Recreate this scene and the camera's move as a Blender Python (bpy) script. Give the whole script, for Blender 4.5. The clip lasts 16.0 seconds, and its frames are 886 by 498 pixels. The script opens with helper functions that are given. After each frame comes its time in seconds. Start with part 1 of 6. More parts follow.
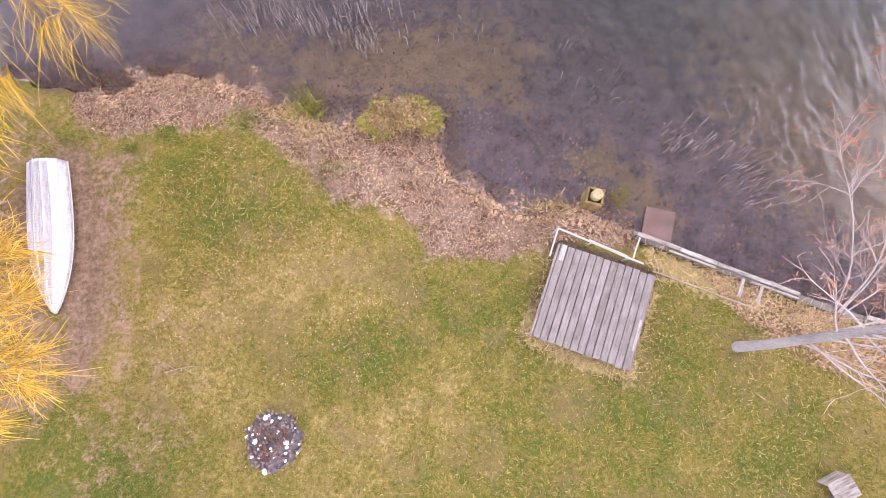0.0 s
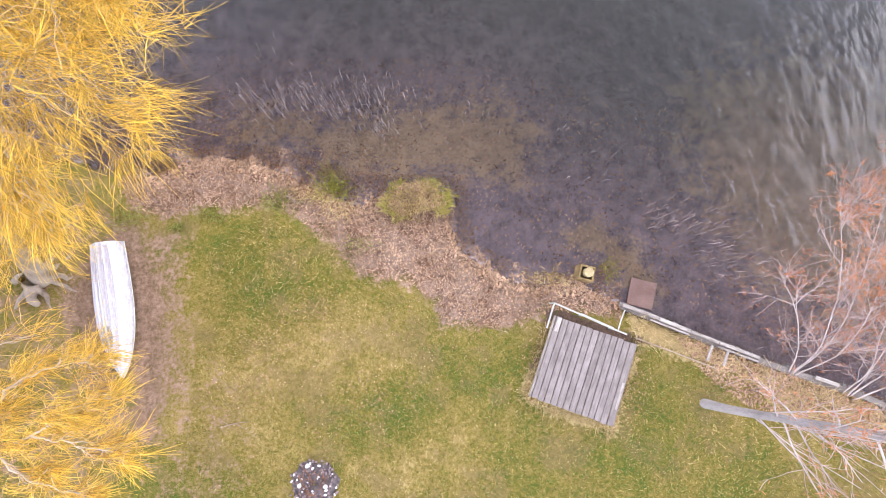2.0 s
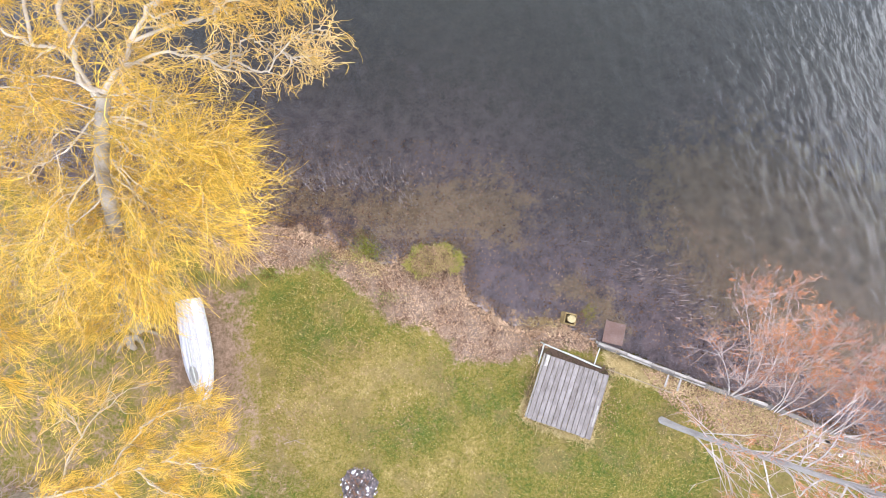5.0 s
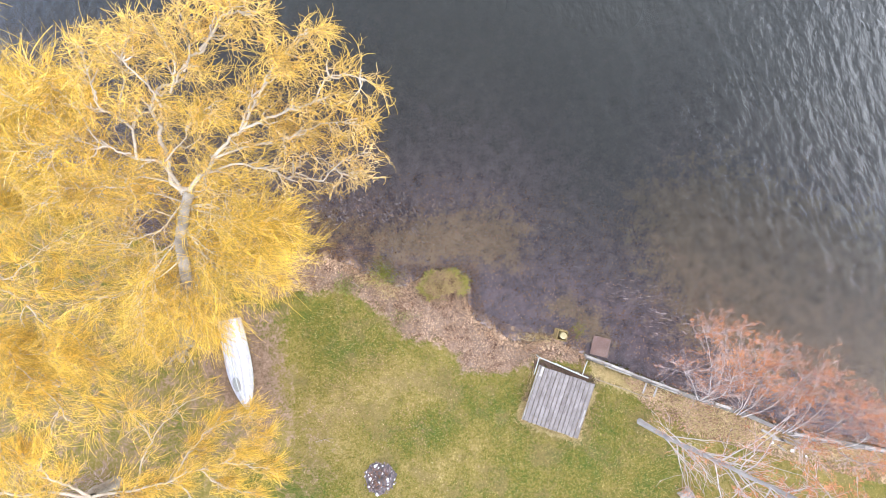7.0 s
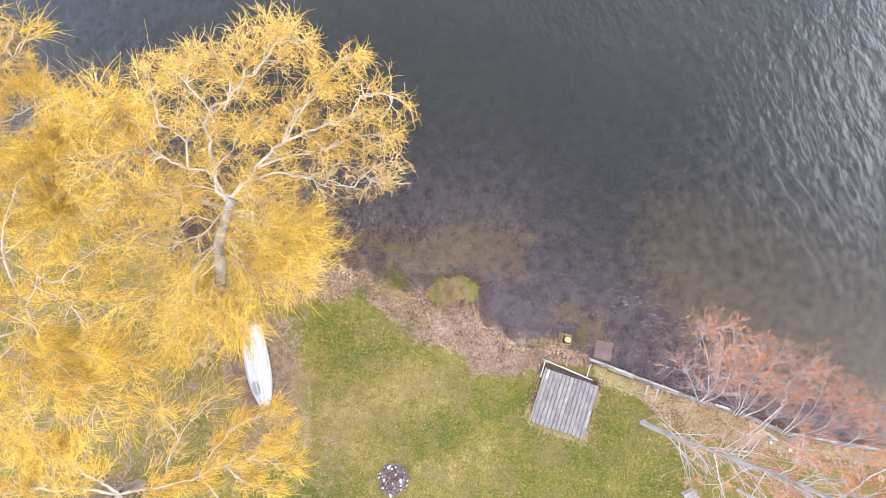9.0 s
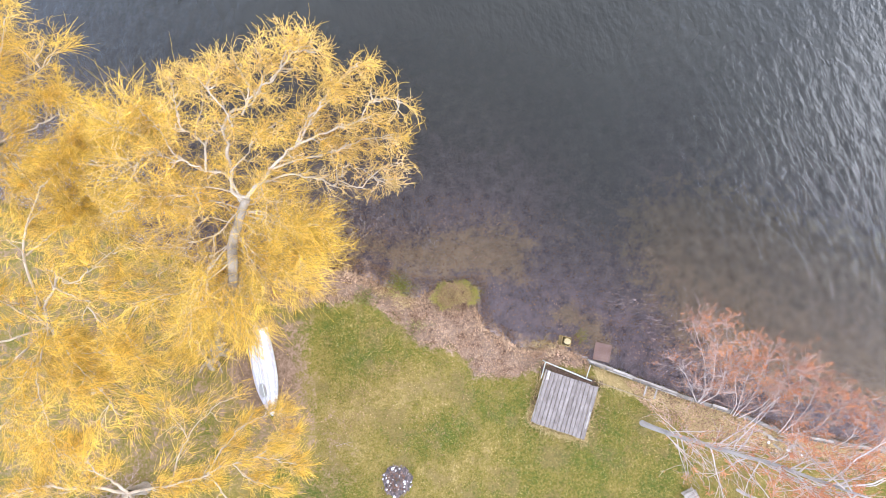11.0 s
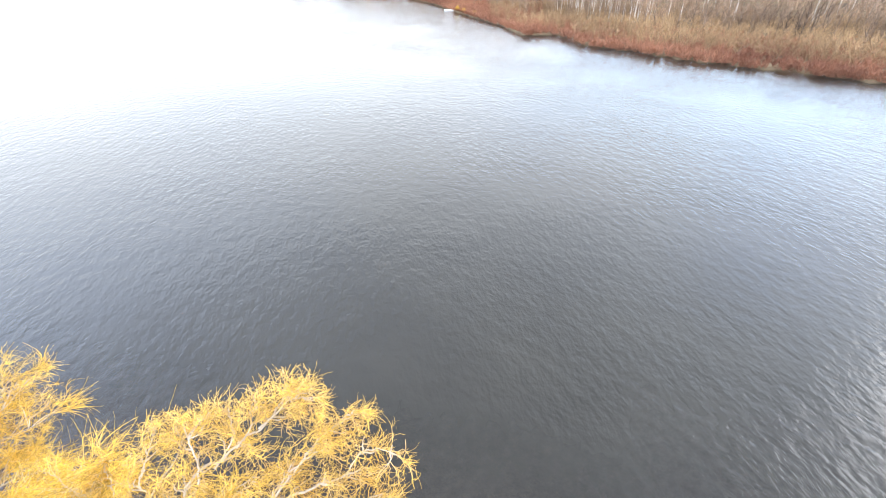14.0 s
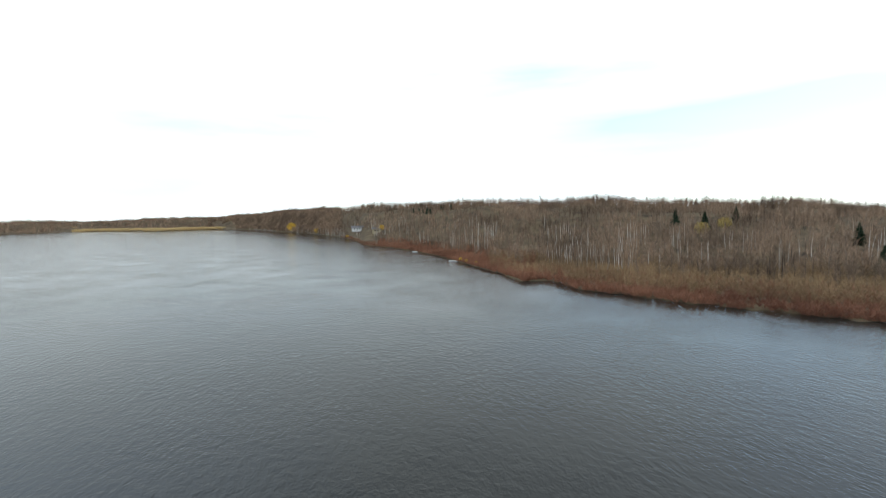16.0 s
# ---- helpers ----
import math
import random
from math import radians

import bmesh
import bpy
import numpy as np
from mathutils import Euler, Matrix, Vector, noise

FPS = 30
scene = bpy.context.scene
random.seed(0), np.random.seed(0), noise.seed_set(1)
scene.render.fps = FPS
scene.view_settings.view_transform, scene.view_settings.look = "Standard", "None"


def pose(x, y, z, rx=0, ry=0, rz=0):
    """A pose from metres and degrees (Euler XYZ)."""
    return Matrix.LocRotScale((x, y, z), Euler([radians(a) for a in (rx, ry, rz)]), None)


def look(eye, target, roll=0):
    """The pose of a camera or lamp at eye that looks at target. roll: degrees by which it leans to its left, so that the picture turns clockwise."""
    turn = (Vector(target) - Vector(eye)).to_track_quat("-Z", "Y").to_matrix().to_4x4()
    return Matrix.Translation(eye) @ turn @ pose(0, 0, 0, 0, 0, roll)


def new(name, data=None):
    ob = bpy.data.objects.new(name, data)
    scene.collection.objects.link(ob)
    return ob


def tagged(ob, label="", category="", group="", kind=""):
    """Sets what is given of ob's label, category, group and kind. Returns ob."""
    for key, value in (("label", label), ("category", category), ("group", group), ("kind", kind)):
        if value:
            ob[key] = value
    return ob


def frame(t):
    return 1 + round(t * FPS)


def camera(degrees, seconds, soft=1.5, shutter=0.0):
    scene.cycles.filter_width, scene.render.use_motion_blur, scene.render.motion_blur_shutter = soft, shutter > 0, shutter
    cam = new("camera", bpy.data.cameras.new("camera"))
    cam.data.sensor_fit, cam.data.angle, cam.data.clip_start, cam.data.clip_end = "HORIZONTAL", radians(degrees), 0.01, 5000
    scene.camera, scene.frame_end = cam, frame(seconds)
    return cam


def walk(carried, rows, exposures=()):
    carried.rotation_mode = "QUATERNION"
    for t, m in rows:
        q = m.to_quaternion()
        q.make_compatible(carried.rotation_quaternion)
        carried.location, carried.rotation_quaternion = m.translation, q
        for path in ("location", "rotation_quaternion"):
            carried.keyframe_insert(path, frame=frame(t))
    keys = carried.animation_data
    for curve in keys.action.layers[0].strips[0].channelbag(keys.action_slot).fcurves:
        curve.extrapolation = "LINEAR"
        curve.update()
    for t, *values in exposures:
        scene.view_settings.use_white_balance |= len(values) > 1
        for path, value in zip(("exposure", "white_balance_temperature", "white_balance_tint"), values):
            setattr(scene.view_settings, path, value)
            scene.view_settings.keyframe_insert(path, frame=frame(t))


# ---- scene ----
cam = camera(90.3, 16.0, 0.9)
PATH = [
    (0.0, pose(0.000, 0.000, 11.290, 11.24, 0.20, 0.46)),
    (0.5, pose(0.010, 0.790, 11.930, 9.97, 0.14, 0.49)),
    (1.0, pose(-0.080, 1.600, 12.510, 8.89, 0.08, 0.51)),
    (1.5, pose(-0.260, 2.160, 12.990, 8.15, 0.04, 0.34)),
    (2.0, pose(-0.410, 2.580, 13.480, 7.55, 0.02, 0.23)),
    (2.5, pose(-0.520, 2.910, 14.000, 7.18, 0.01, 0.21)),
    (3.0, pose(-0.630, 3.110, 14.520, 7.10, 0.00, 0.02)),
    (3.5, pose(-0.730, 3.460, 15.060, 6.59, -0.00, -0.13)),
    (4.0, pose(-0.750, 3.880, 15.620, 6.18, -0.00, -0.24)),
    (6.5, pose(-1.220, 6.170, 19.280, 3.36, 0.01, -0.59)),
    (7.0, pose(-1.260, 6.590, 19.640, 2.55, 0.01, -0.57)),
    (7.5, pose(-1.340, 6.600, 20.050, 2.95, 0.01, -0.74)),
    (8.0, pose(-1.410, 6.410, 20.310, 3.95, 0.02, -0.87)),
    (8.5, pose(-1.620, 6.150, 20.570, 4.90, 0.02, -0.87)),
    (11.0, pose(-1.830, 5.370, 21.330, 7.39, 0.04, -1.12)),
    (11.5, pose(-1.770, 5.280, 21.550, 12.20, 0.06, -1.30)),
    (12.0, pose(-1.770, 5.300, 21.600, 19.02, -0.01, -1.10)),
    (12.5, pose(-1.750, 5.250, 21.300, 27.22, 0.12, -1.30)),
    (13.0, pose(-1.740, 5.100, 20.950, 37.10, 0.10, -1.30)),
    (13.5, pose(-1.720, 4.900, 20.600, 47.30, 0.10, -1.10)),
    (14.0, pose(-1.700, 4.700, 20.300, 56.40, 0.30, -0.60)),
    (14.5, pose(-1.700, 4.550, 20.200, 64.20, 0.50, -0.27)),
    (15.0, pose(-1.720, 4.550, 20.300, 71.50, 0.45, -0.08)),
    (15.5, pose(-1.780, 4.850, 20.700, 79.50, 0.75, -0.02)),
    (16.0, pose(-1.850, 5.240, 21.290, 86.16, 0.94, -0.07)),
]
EXPOSURES = [(0.0, -0.02, 6700, 27), (1.0, 0.03, 6600, 24), (2.0, 0.05, 6500, 20), (3.5, 0.08, 6400, 13), (6.5, 0.12, 6250, 11), (11.0, 0.12, 6200, 13), (12.0, 0.28, 6080, 12), (12.5, 0.46, 6120, 10), (13.0, 0.6, 6300, 11.5), (13.5, 0.5, 6520, 13),
             (14.0, 0.37, 6600, 11), (14.5, 0.02, 6600, 11), (15.0, -0.48, 6520, 7), (15.5, -0.97, 6500, 3), (16.0, -1.47, 6550, 2.5)]
walk(cam, PATH, EXPOSURES)

# ---- world and sun: bright broken overcast ----
SUN_AZ, SUN_EL = radians(74), radians(30)
world = bpy.data.worlds.new("world")
scene.world = world
world.use_nodes = True
wn, wl = world.node_tree.nodes, world.node_tree.links
wn.clear()
w_out = wn.new("ShaderNodeOutputWorld")
w_bg = wn.new("ShaderNodeBackground")
w_sky = wn.new("ShaderNodeTexSky")
w_sky.sky_type, w_sky.sun_disc = "NISHITA", False
w_sky.sun_elevation, w_sky.sun_rotation = SUN_EL, SUN_AZ
w_sky.dust_density, w_sky.ozone_density = 0.2, 4.0
w_co = wn.new("ShaderNodeTexCoord")
w_map = wn.new("ShaderNodeMapping")
w_map.inputs["Scale"].default_value = (1.1, 1.1, 6.0)
w_map.inputs["Location"].default_value = (0.35, 0.1, 0.2)
w_noise = wn.new("ShaderNodeTexNoise")
w_noise.inputs["Scale"].default_value, w_noise.inputs["Detail"].default_value = 1.6, 7.0
w_noise.inputs["Roughness"].default_value = 0.5
w_ramp = wn.new("ShaderNodeValToRGB")
w_ramp.color_ramp.elements[0].position, w_ramp.color_ramp.elements[1].position = 0.26, 0.56
w_ramp.color_ramp.elements[0].color = (0.3, 0.3, 0.3, 1)
w_mix = wn.new("ShaderNodeMix")
w_mix.data_type = "RGBA"
w_cloud = wn.new("ShaderNodeValToRGB")
w_cloud.color_ramp.elements[0].position, w_cloud.color_ramp.elements[1].position = 0.3, 0.75
w_cloud.color_ramp.elements[0].color, w_cloud.color_ramp.elements[1].color = (10.0, 10.5, 11.2, 1), (7.8, 8.6, 9.5, 1)
wl.new(w_co.outputs["Generated"], w_map.inputs["Vector"])
wl.new(w_map.outputs["Vector"], w_noise.inputs["Vector"])
w_dir = wn.new("ShaderNodeSeparateXYZ")
w_band = wn.new("ShaderNodeValToRGB")
for el in (0.1, 0.3):
    w_band.color_ramp.elements.new(el)
for el, (p, v) in zip(w_band.color_ramp.elements, ((0.145, 0.0), (0.175, 0.25), (0.195, 0.25), (0.225, 0.0))):
    el.position, el.color = p, (v, v, v, 1)
w_side = wn.new("ShaderNodeMapRange")
w_side.inputs["From Min"].default_value, w_side.inputs["From Max"].default_value = 0.12, 0.5
w_thin = wn.new("ShaderNodeMath")
w_thin.operation = "MULTIPLY"
w_gap = wn.new("ShaderNodeMath")
w_gap.operation = "SUBTRACT"
wl.new(w_co.outputs["Generated"], w_dir.inputs["Vector"])
wl.new(w_dir.outputs["Z"], w_band.inputs["Fac"])
wl.new(w_dir.outputs["X"], w_side.inputs["Value"])
wl.new(w_band.outputs["Color"], w_thin.inputs[0])
wl.new(w_side.outputs["Result"], w_thin.inputs[1])
wl.new(w_noise.outputs["Fac"], w_gap.inputs[0])
wl.new(w_thin.outputs["Value"], w_gap.inputs[1])
wl.new(w_gap.outputs["Value"], w_ramp.inputs["Fac"])
wl.new(w_noise.outputs["Fac"], w_cloud.inputs["Fac"])
wl.new(w_ramp.outputs["Color"], w_mix.inputs["Factor"])
w_blue = wn.new("ShaderNodeVectorMath")
w_blue.operation = "SCALE"
w_blue.inputs["Scale"].default_value = 1.8
wl.new(w_sky.outputs["Color"], w_blue.inputs[0])
wl.new(w_blue.outputs["Vector"], w_mix.inputs[6])
wl.new(w_cloud.outputs["Color"], w_mix.inputs[7])
w_sep = wn.new("ShaderNodeSeparateXYZ")
w_low = wn.new("ShaderNodeValToRGB")
for el in (0.2, 0.45, 0.62):
    w_low.color_ramp.elements.new(el)
for el, (p, v) in zip(w_low.color_ramp.elements, ((0.05, 0.86), (0.22, 0.95), (0.42, 1.0), (0.57, 0.86), (0.9, 0.36))):
    el.position, el.color = p, (v, v, v, 1)
w_gain = wn.new("ShaderNodeMath")
w_gain.operation = "MULTIPLY"
w_gain.inputs[1].default_value = 2.1
w_bright = wn.new("ShaderNodeVectorMath")
w_bright.operation = "SCALE"
wl.new(w_co.outputs["Generated"], w_sep.inputs["Vector"])
wl.new(w_sep.outputs["Z"], w_low.inputs["Fac"])
wl.new(w_low.outputs["Color"], w_gain.inputs[0])
wl.new(w_mix.outputs[2], w_bright.inputs[0])
wl.new(w_gain.outputs["Value"], w_bright.inputs["Scale"])
# sky brightening added for the water's reflections: bluish west, paler sunward, well above horizon
w_turn = wn.new("ShaderNodeMapRange")
w_turn.inputs["From Min"].default_value, w_turn.inputs["From Max"].default_value = -1.0, 1.0
w_lift = wn.new("ShaderNodeValToRGB")
for el in (0.4, 0.6):
    w_lift.color_ramp.elements.new(el)
for el, (p, c) in zip(w_lift.color_ramp.elements, ((0.1, (1.2, 1.37, 1.7)), (0.44, (1.0, 1.0, 1.0)), (0.62, (1.0, 1.0, 1.0)), (0.85, (1.25, 1.27, 1.3)))):
    el.position, el.color = p, c + (1,)
w_mid = wn.new("ShaderNodeValToRGB")
for el in (0.5, 0.75):
    w_mid.color_ramp.elements.new(el)
for el, (p, v) in zip(w_mid.color_ramp.elements, ((0.3, 0.0), (0.48, 1.0), (0.78, 1.0), (0.95, 0.0))):
    el.position, el.color = p, (v, v, v, 1)
w_tint = wn.new("ShaderNodeMix")
w_tint.data_type, w_tint.blend_type = "RGBA", "MULTIPLY"
wl.new(w_sep.outputs["X"], w_turn.inputs["Value"])
wl.new(w_turn.outputs["Result"], w_lift.inputs["Fac"])
wl.new(w_sep.outputs["Z"], w_mid.inputs["Fac"])
wl.new(w_mid.outputs["Color"], w_tint.inputs["Factor"])
wl.new(w_bright.outputs["Vector"], w_tint.inputs[6])
wl.new(w_lift.outputs["Color"], w_tint.inputs[7])
wl.new(w_tint.outputs[2], w_bg.inputs["Color"])
w_bg.inputs["Strength"].default_value = 0.194
wl.new(w_bg.outputs["Background"], w_out.inputs["Surface"])

sun_data = bpy.data.lights.new("sun", "SUN")
sun_data.energy, sun_data.angle, sun_data.color = 1.15, radians(32), (1.0, 0.97, 0.93)
sun = new("sun", sun_data)
sun.matrix_world = look((math.sin(SUN_AZ) * math.cos(SUN_EL) * 50, math.cos(SUN_AZ) * math.cos(SUN_EL) * 50, math.sin(SUN_EL) * 50), (0, 0, 0))


# ---- materials ----
class Mat:
    """A node material on metres of object space."""

    def __init__(self, name, rough=0.8, metal=0.0, spec=0.3):
        self.m = bpy.data.materials.new(name)
        self.m.use_nodes = True
        self.t = self.m.node_tree
        self.n = self.t.nodes
        self.b = self.n["Principled BSDF"]
        self.b.inputs["Roughness"].default_value = rough
        self.b.inputs["Metallic"].default_value = metal
        self.b.inputs["Specular IOR Level"].default_value = spec
        self.co = self.n.new("ShaderNodeTexCoord").outputs["Object"]

    def link(self, a, b):
        self.t.links.new(a, b)

    def noise(self, scale, detail=4.0, rough=0.6, stretch=(1, 1, 1), shift=0.0):
        mp = self.n.new("ShaderNodeMapping")
        mp.inputs["Scale"].default_value = stretch
        mp.inputs["Location"].default_value = (shift, shift * 0.7, 0)
        self.link(self.co, mp.inputs["Vector"])
        nz = self.n.new("ShaderNodeTexNoise")
        nz.inputs["Scale"].default_value, nz.inputs["Detail"].default_value, nz.inputs["Roughness"].default_value = scale, detail, rough
        self.link(mp.outputs["Vector"], nz.inputs["Vector"])
        return nz.outputs["Fac"]

    def ramp(self, fac, stops):
        r = self.n.new("ShaderNodeValToRGB")
        e = r.color_ramp.elements
        while len(e) < len(stops):
            e.new(0.5)
        for el, (p, c) in zip(e, stops):
            el.position = p
            el.color = (c, c, c, 1) if isinstance(c, (int, float)) else (*c, 1)
        self.link(fac, r.inputs["Fac"])
        return r.outputs["Color"]

    def mix(self, fac, a, b, kind="MIX"):
        mx = self.n.new("ShaderNodeMix")
        mx.data_type, mx.blend_type = "RGBA", kind
        for sock, v in ((mx.inputs["Factor"], fac), (mx.inputs[6], a), (mx.inputs[7], b)):
            if isinstance(v, (int, float)):
                sock.default_value = v if sock.type == "VALUE" else (v, v, v, 1)
            elif isinstance(v, tuple):
                sock.default_value = (*v, 1)
            else:
                self.link(v, sock)
        return mx.outputs[2]

    def math(self, op, a, b=0.0, clamp=False):
        mt = self.n.new("ShaderNodeMath")
        mt.operation, mt.use_clamp = op, clamp
        for sock, v in zip(mt.inputs, (a, b)):
            if isinstance(v, (int, float)):
                sock.default_value = v
            else:
                self.link(v, sock)
        return mt.outputs[0]

    def attr(self, name):
        a = self.n.new("ShaderNodeAttribute")
        a.attribute_name = name
        return a.outputs["Fac"]

    def island(self):
        return self.n.new("ShaderNodeNewGeometry").outputs["Random Per Island"]

    def object_random(self):
        return self.n.new("ShaderNodeObjectInfo").outputs["Random"]

    def color(self, c):
        self.link(c, self.b.inputs["Base Color"])
        return self

    def bump(self, h, strength=0.5, dist=0.02):
        bp = self.n.new("ShaderNodeBump")
        bp.inputs["Strength"].default_value, bp.inputs["Distance"].default_value = strength, dist
        self.link(h, bp.inputs["Height"])
        self.link(bp.outputs["Normal"], self.b.inputs["Normal"])
        return self


def simple(name, dark, light, scale=6.0, rough=0.8, metal=0.0, spec=0.3, bump=0.4, dist=0.01, stretch=(1, 1, 1), vary=0.0):
    """A two-scale mottled material; vary: how far single pieces or islands differ in brightness."""
    q = Mat(name, rough, metal, spec)
    big, fine = q.noise(scale * 0.22, 3, 0.5, stretch), q.noise(scale * 3, 5, 0.7, stretch, 3.1)
    f = q.math("ADD", q.math("MULTIPLY", big, 0.55), q.math("MULTIPLY", fine, 0.45))
    c = q.ramp(f, [(0.36, dark), (0.64, light)])
    if vary:
        v = q.math("ADD", q.math("MULTIPLY", q.island(), vary), 1 - vary / 2)
        c = q.mix(1.0, c, v, "MULTIPLY")
    q.color(c).bump(fine, bump, dist)
    return q.m


def ground_material():
    q = Mat("ground", 0.95, 0, 0.1)
    big, mid, fine, grain = q.noise(0.42, 4, 0.6), q.noise(2.1, 5, 0.65, shift=4.0), q.noise(9, 4, 0.75), q.noise(45, 3, 0.8)
    lawn_f = q.math("ADD", q.math("ADD", q.math("MULTIPLY", big, 0.3), q.math("MULTIPLY", mid, 0.28)), q.math("MULTIPLY", fine, 0.52))
    lawn_f = q.math("SUBTRACT", lawn_f, 0.05)
    lawn_f = q.math("ADD", q.math("SUBTRACT", lawn_f, q.math("MULTIPLY", q.attr("lush"), 0.1)), q.math("MULTIPLY", q.attr("dry"), 0.042))
    lawn = q.ramp(lawn_f, [(0.36, (0.068, 0.1, 0.011)), (0.45, (0.158, 0.13, 0.02)), (0.53, (0.25, 0.178, 0.047)), (0.63, (0.42, 0.295, 0.118))])
    lawn = q.mix(q.math("MULTIPLY", q.ramp(grain, [(0.36, 1.0), (0.5, 0.0)]), 0.75), lawn, (0.055, 0.046, 0.018))
    lawn = q.mix(q.math("MULTIPLY", q.ramp(grain, [(0.54, 0.0), (0.68, 1.0)]), 0.4), lawn, (0.5, 0.395, 0.19))
    thin = q.math("ADD", q.noise(0.7, 4, 0.65, shift=9.0), q.math("MULTIPLY", q.math("SUBTRACT", fine, 0.5), 0.35))
    lawn = q.mix(q.math("MULTIPLY", q.ramp(thin, [(0.5, 0.0), (0.62, 1.0)]), 0.5), lawn, (0.2, 0.138, 0.062))
    lit_f = q.math("ADD", q.math("ADD", q.math("MULTIPLY", fine, 0.42), q.math("MULTIPLY", grain, 0.36)), q.math("MULTIPLY", mid, 0.4))
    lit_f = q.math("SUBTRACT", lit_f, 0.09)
    litter = q.ramp(lit_f, [(0.38, (0.06, 0.034, 0.022)), (0.47, (0.155, 0.086, 0.055)), (0.54, (0.27, 0.165, 0.113)), (0.64, (0.47, 0.32, 0.235))])
    litter = q.mix(q.math("MULTIPLY", q.ramp(q.noise(0.9, 3, 0.6, shift=6.0), [(0.45, 0.0), (0.62, 1.0)]), 0.4), litter, (0.34, 0.25, 0.195))
    dirt = q.ramp(q.math("ADD", q.math("MULTIPLY", mid, 0.4), q.math("MULTIPLY", fine, 0.6)), [(0.36, (0.115, 0.078, 0.044)), (0.5, (0.22, 0.14, 0.09)), (0.62, (0.33, 0.215, 0.15))])
    straw = q.ramp(lit_f, [(0.35, (0.21, 0.145, 0.055)), (0.65, (0.52, 0.39, 0.18))])
    mud = q.ramp(q.math("ADD", q.math("MULTIPLY", mid, 0.5), q.math("MULTIPLY", fine, 0.5)), [(0.36, (0.14, 0.113, 0.115)), (0.64, (0.4, 0.31, 0.29))])
    sand = q.ramp(q.math("ADD", q.math("MULTIPLY", mid, 0.5), q.math("MULTIPLY", fine, 0.5)), [(0.36, (0.2, 0.145, 0.085)), (0.64, (0.5, 0.365, 0.225))])
    edge = q.math("MULTIPLY", q.math("SUBTRACT", mid, 0.5), 1.3)
    edge = q.math("ADD", edge, q.math("MULTIPLY", q.math("SUBTRACT", fine, 0.5), 1.2))

    def zone(name):
        return q.ramp(q.math("ADD", q.attr(name), edge), [(0.35, 0.0), (0.65, 1.0)])

    c = q.mix(zone("dirt"), lawn, dirt)
    c = q.mix(zone("straw"), c, straw)
    c = q.mix(zone("litter"), c, litter)
    # wet dark litter; the same colour paints the shadow along the deck's west side
    soil_shade = q.ramp(lit_f, [(0.38, (0.03, 0.021, 0.016)), (0.62, (0.16, 0.1, 0.07))])
    c = q.mix(zone("soil_shade"), c, soil_shade)
    clay = q.ramp(mid, [(0.35, (0.24, 0.12, 0.08)), (0.65, (0.42, 0.23, 0.16))])
    c = q.mix(zone("lakebed"), c, q.mix(zone("clay"), q.mix(zone("sand"), mud, sand), clay))
    woods = q.ramp(q.noise(0.09, 5, 0.6), [(0.35, (0.085, 0.06, 0.04)), (0.65, (0.2, 0.145, 0.085))])
    c = q.mix(q.attr("woods"), c, woods)
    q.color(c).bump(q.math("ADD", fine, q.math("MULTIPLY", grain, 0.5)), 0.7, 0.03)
    return q.m


def water_material():
    q = Mat("lake_water")
    t, n = q.t, q.n
    n.remove(q.b)
    out = n["Material Output"]
    turned = n.new("ShaderNodeMapping")
    turned.inputs["Rotation"].default_value = (0, 0, radians(-14))
    q.link(q.co, turned.inputs["Vector"])
    flat, q.co = q.co, turned.outputs["Vector"]
    w1 = q.noise(1.7, 2, 0.45, (1.0, 0.55, 1))
    w2 = q.noise(4.2, 3, 0.5, (1.0, 0.65, 1), 7.0)
    q.co = flat
    gust = q.noise(0.05, 3, 0.5, shift=2.0)
    h = q.math("ADD", q.math("MULTIPLY", w1, 1.0), q.math("MULTIPLY", w2, 0.42))
    h = q.math("MULTIPLY", h, q.math("ADD", q.math("MULTIPLY", gust, 1.2), q.math("MULTIPLY", q.attr("calm"), -0.45)))
    bp = n.new("ShaderNodeBump")
    bp.inputs["Strength"].default_value, bp.inputs["Distance"].default_value = 1.0, 0.118
    q.link(h, bp.inputs["Height"])
    fr = n.new("ShaderNodeFresnel")
    fr.inputs["IOR"].default_value = 1.33
    q.link(bp.outputs["Normal"], fr.inputs["Normal"])
    gl = n.new("ShaderNodeBsdfGlossy")
    gl.inputs["Roughness"].default_value = 0.05
    q.link(bp.outputs["Normal"], gl.inputs["Normal"])
    tr = n.new("ShaderNodeBsdfTransparent")
    tr.inputs["Color"].default_value = (0.94, 0.92, 0.95, 1)
    df = n.new("ShaderNodeBsdfDiffuse")
    q.link(q.ramp(q.noise(0.12, 4, 0.6), [(0.35, (0.03, 0.0287, 0.0255)), (0.65, (0.0365, 0.0347, 0.03))]), df.inputs["Color"])
    q.link(bp.outputs["Normal"], df.inputs["Normal"])
    body = n.new("ShaderNodeMixShader")
    q.link(q.attr("murk"), body.inputs["Fac"])
    q.link(tr.outputs[0], body.inputs[1])
    q.link(df.outputs[0], body.inputs[2])
    top = n.new("ShaderNodeMixShader")
    q.link(fr.outputs[0], top.inputs["Fac"])
    q.link(body.outputs[0], top.inputs[1])
    q.link(gl.outputs[0], top.inputs[2])
    q.link(top.outputs[0], out.inputs["Surface"])
    return q.m


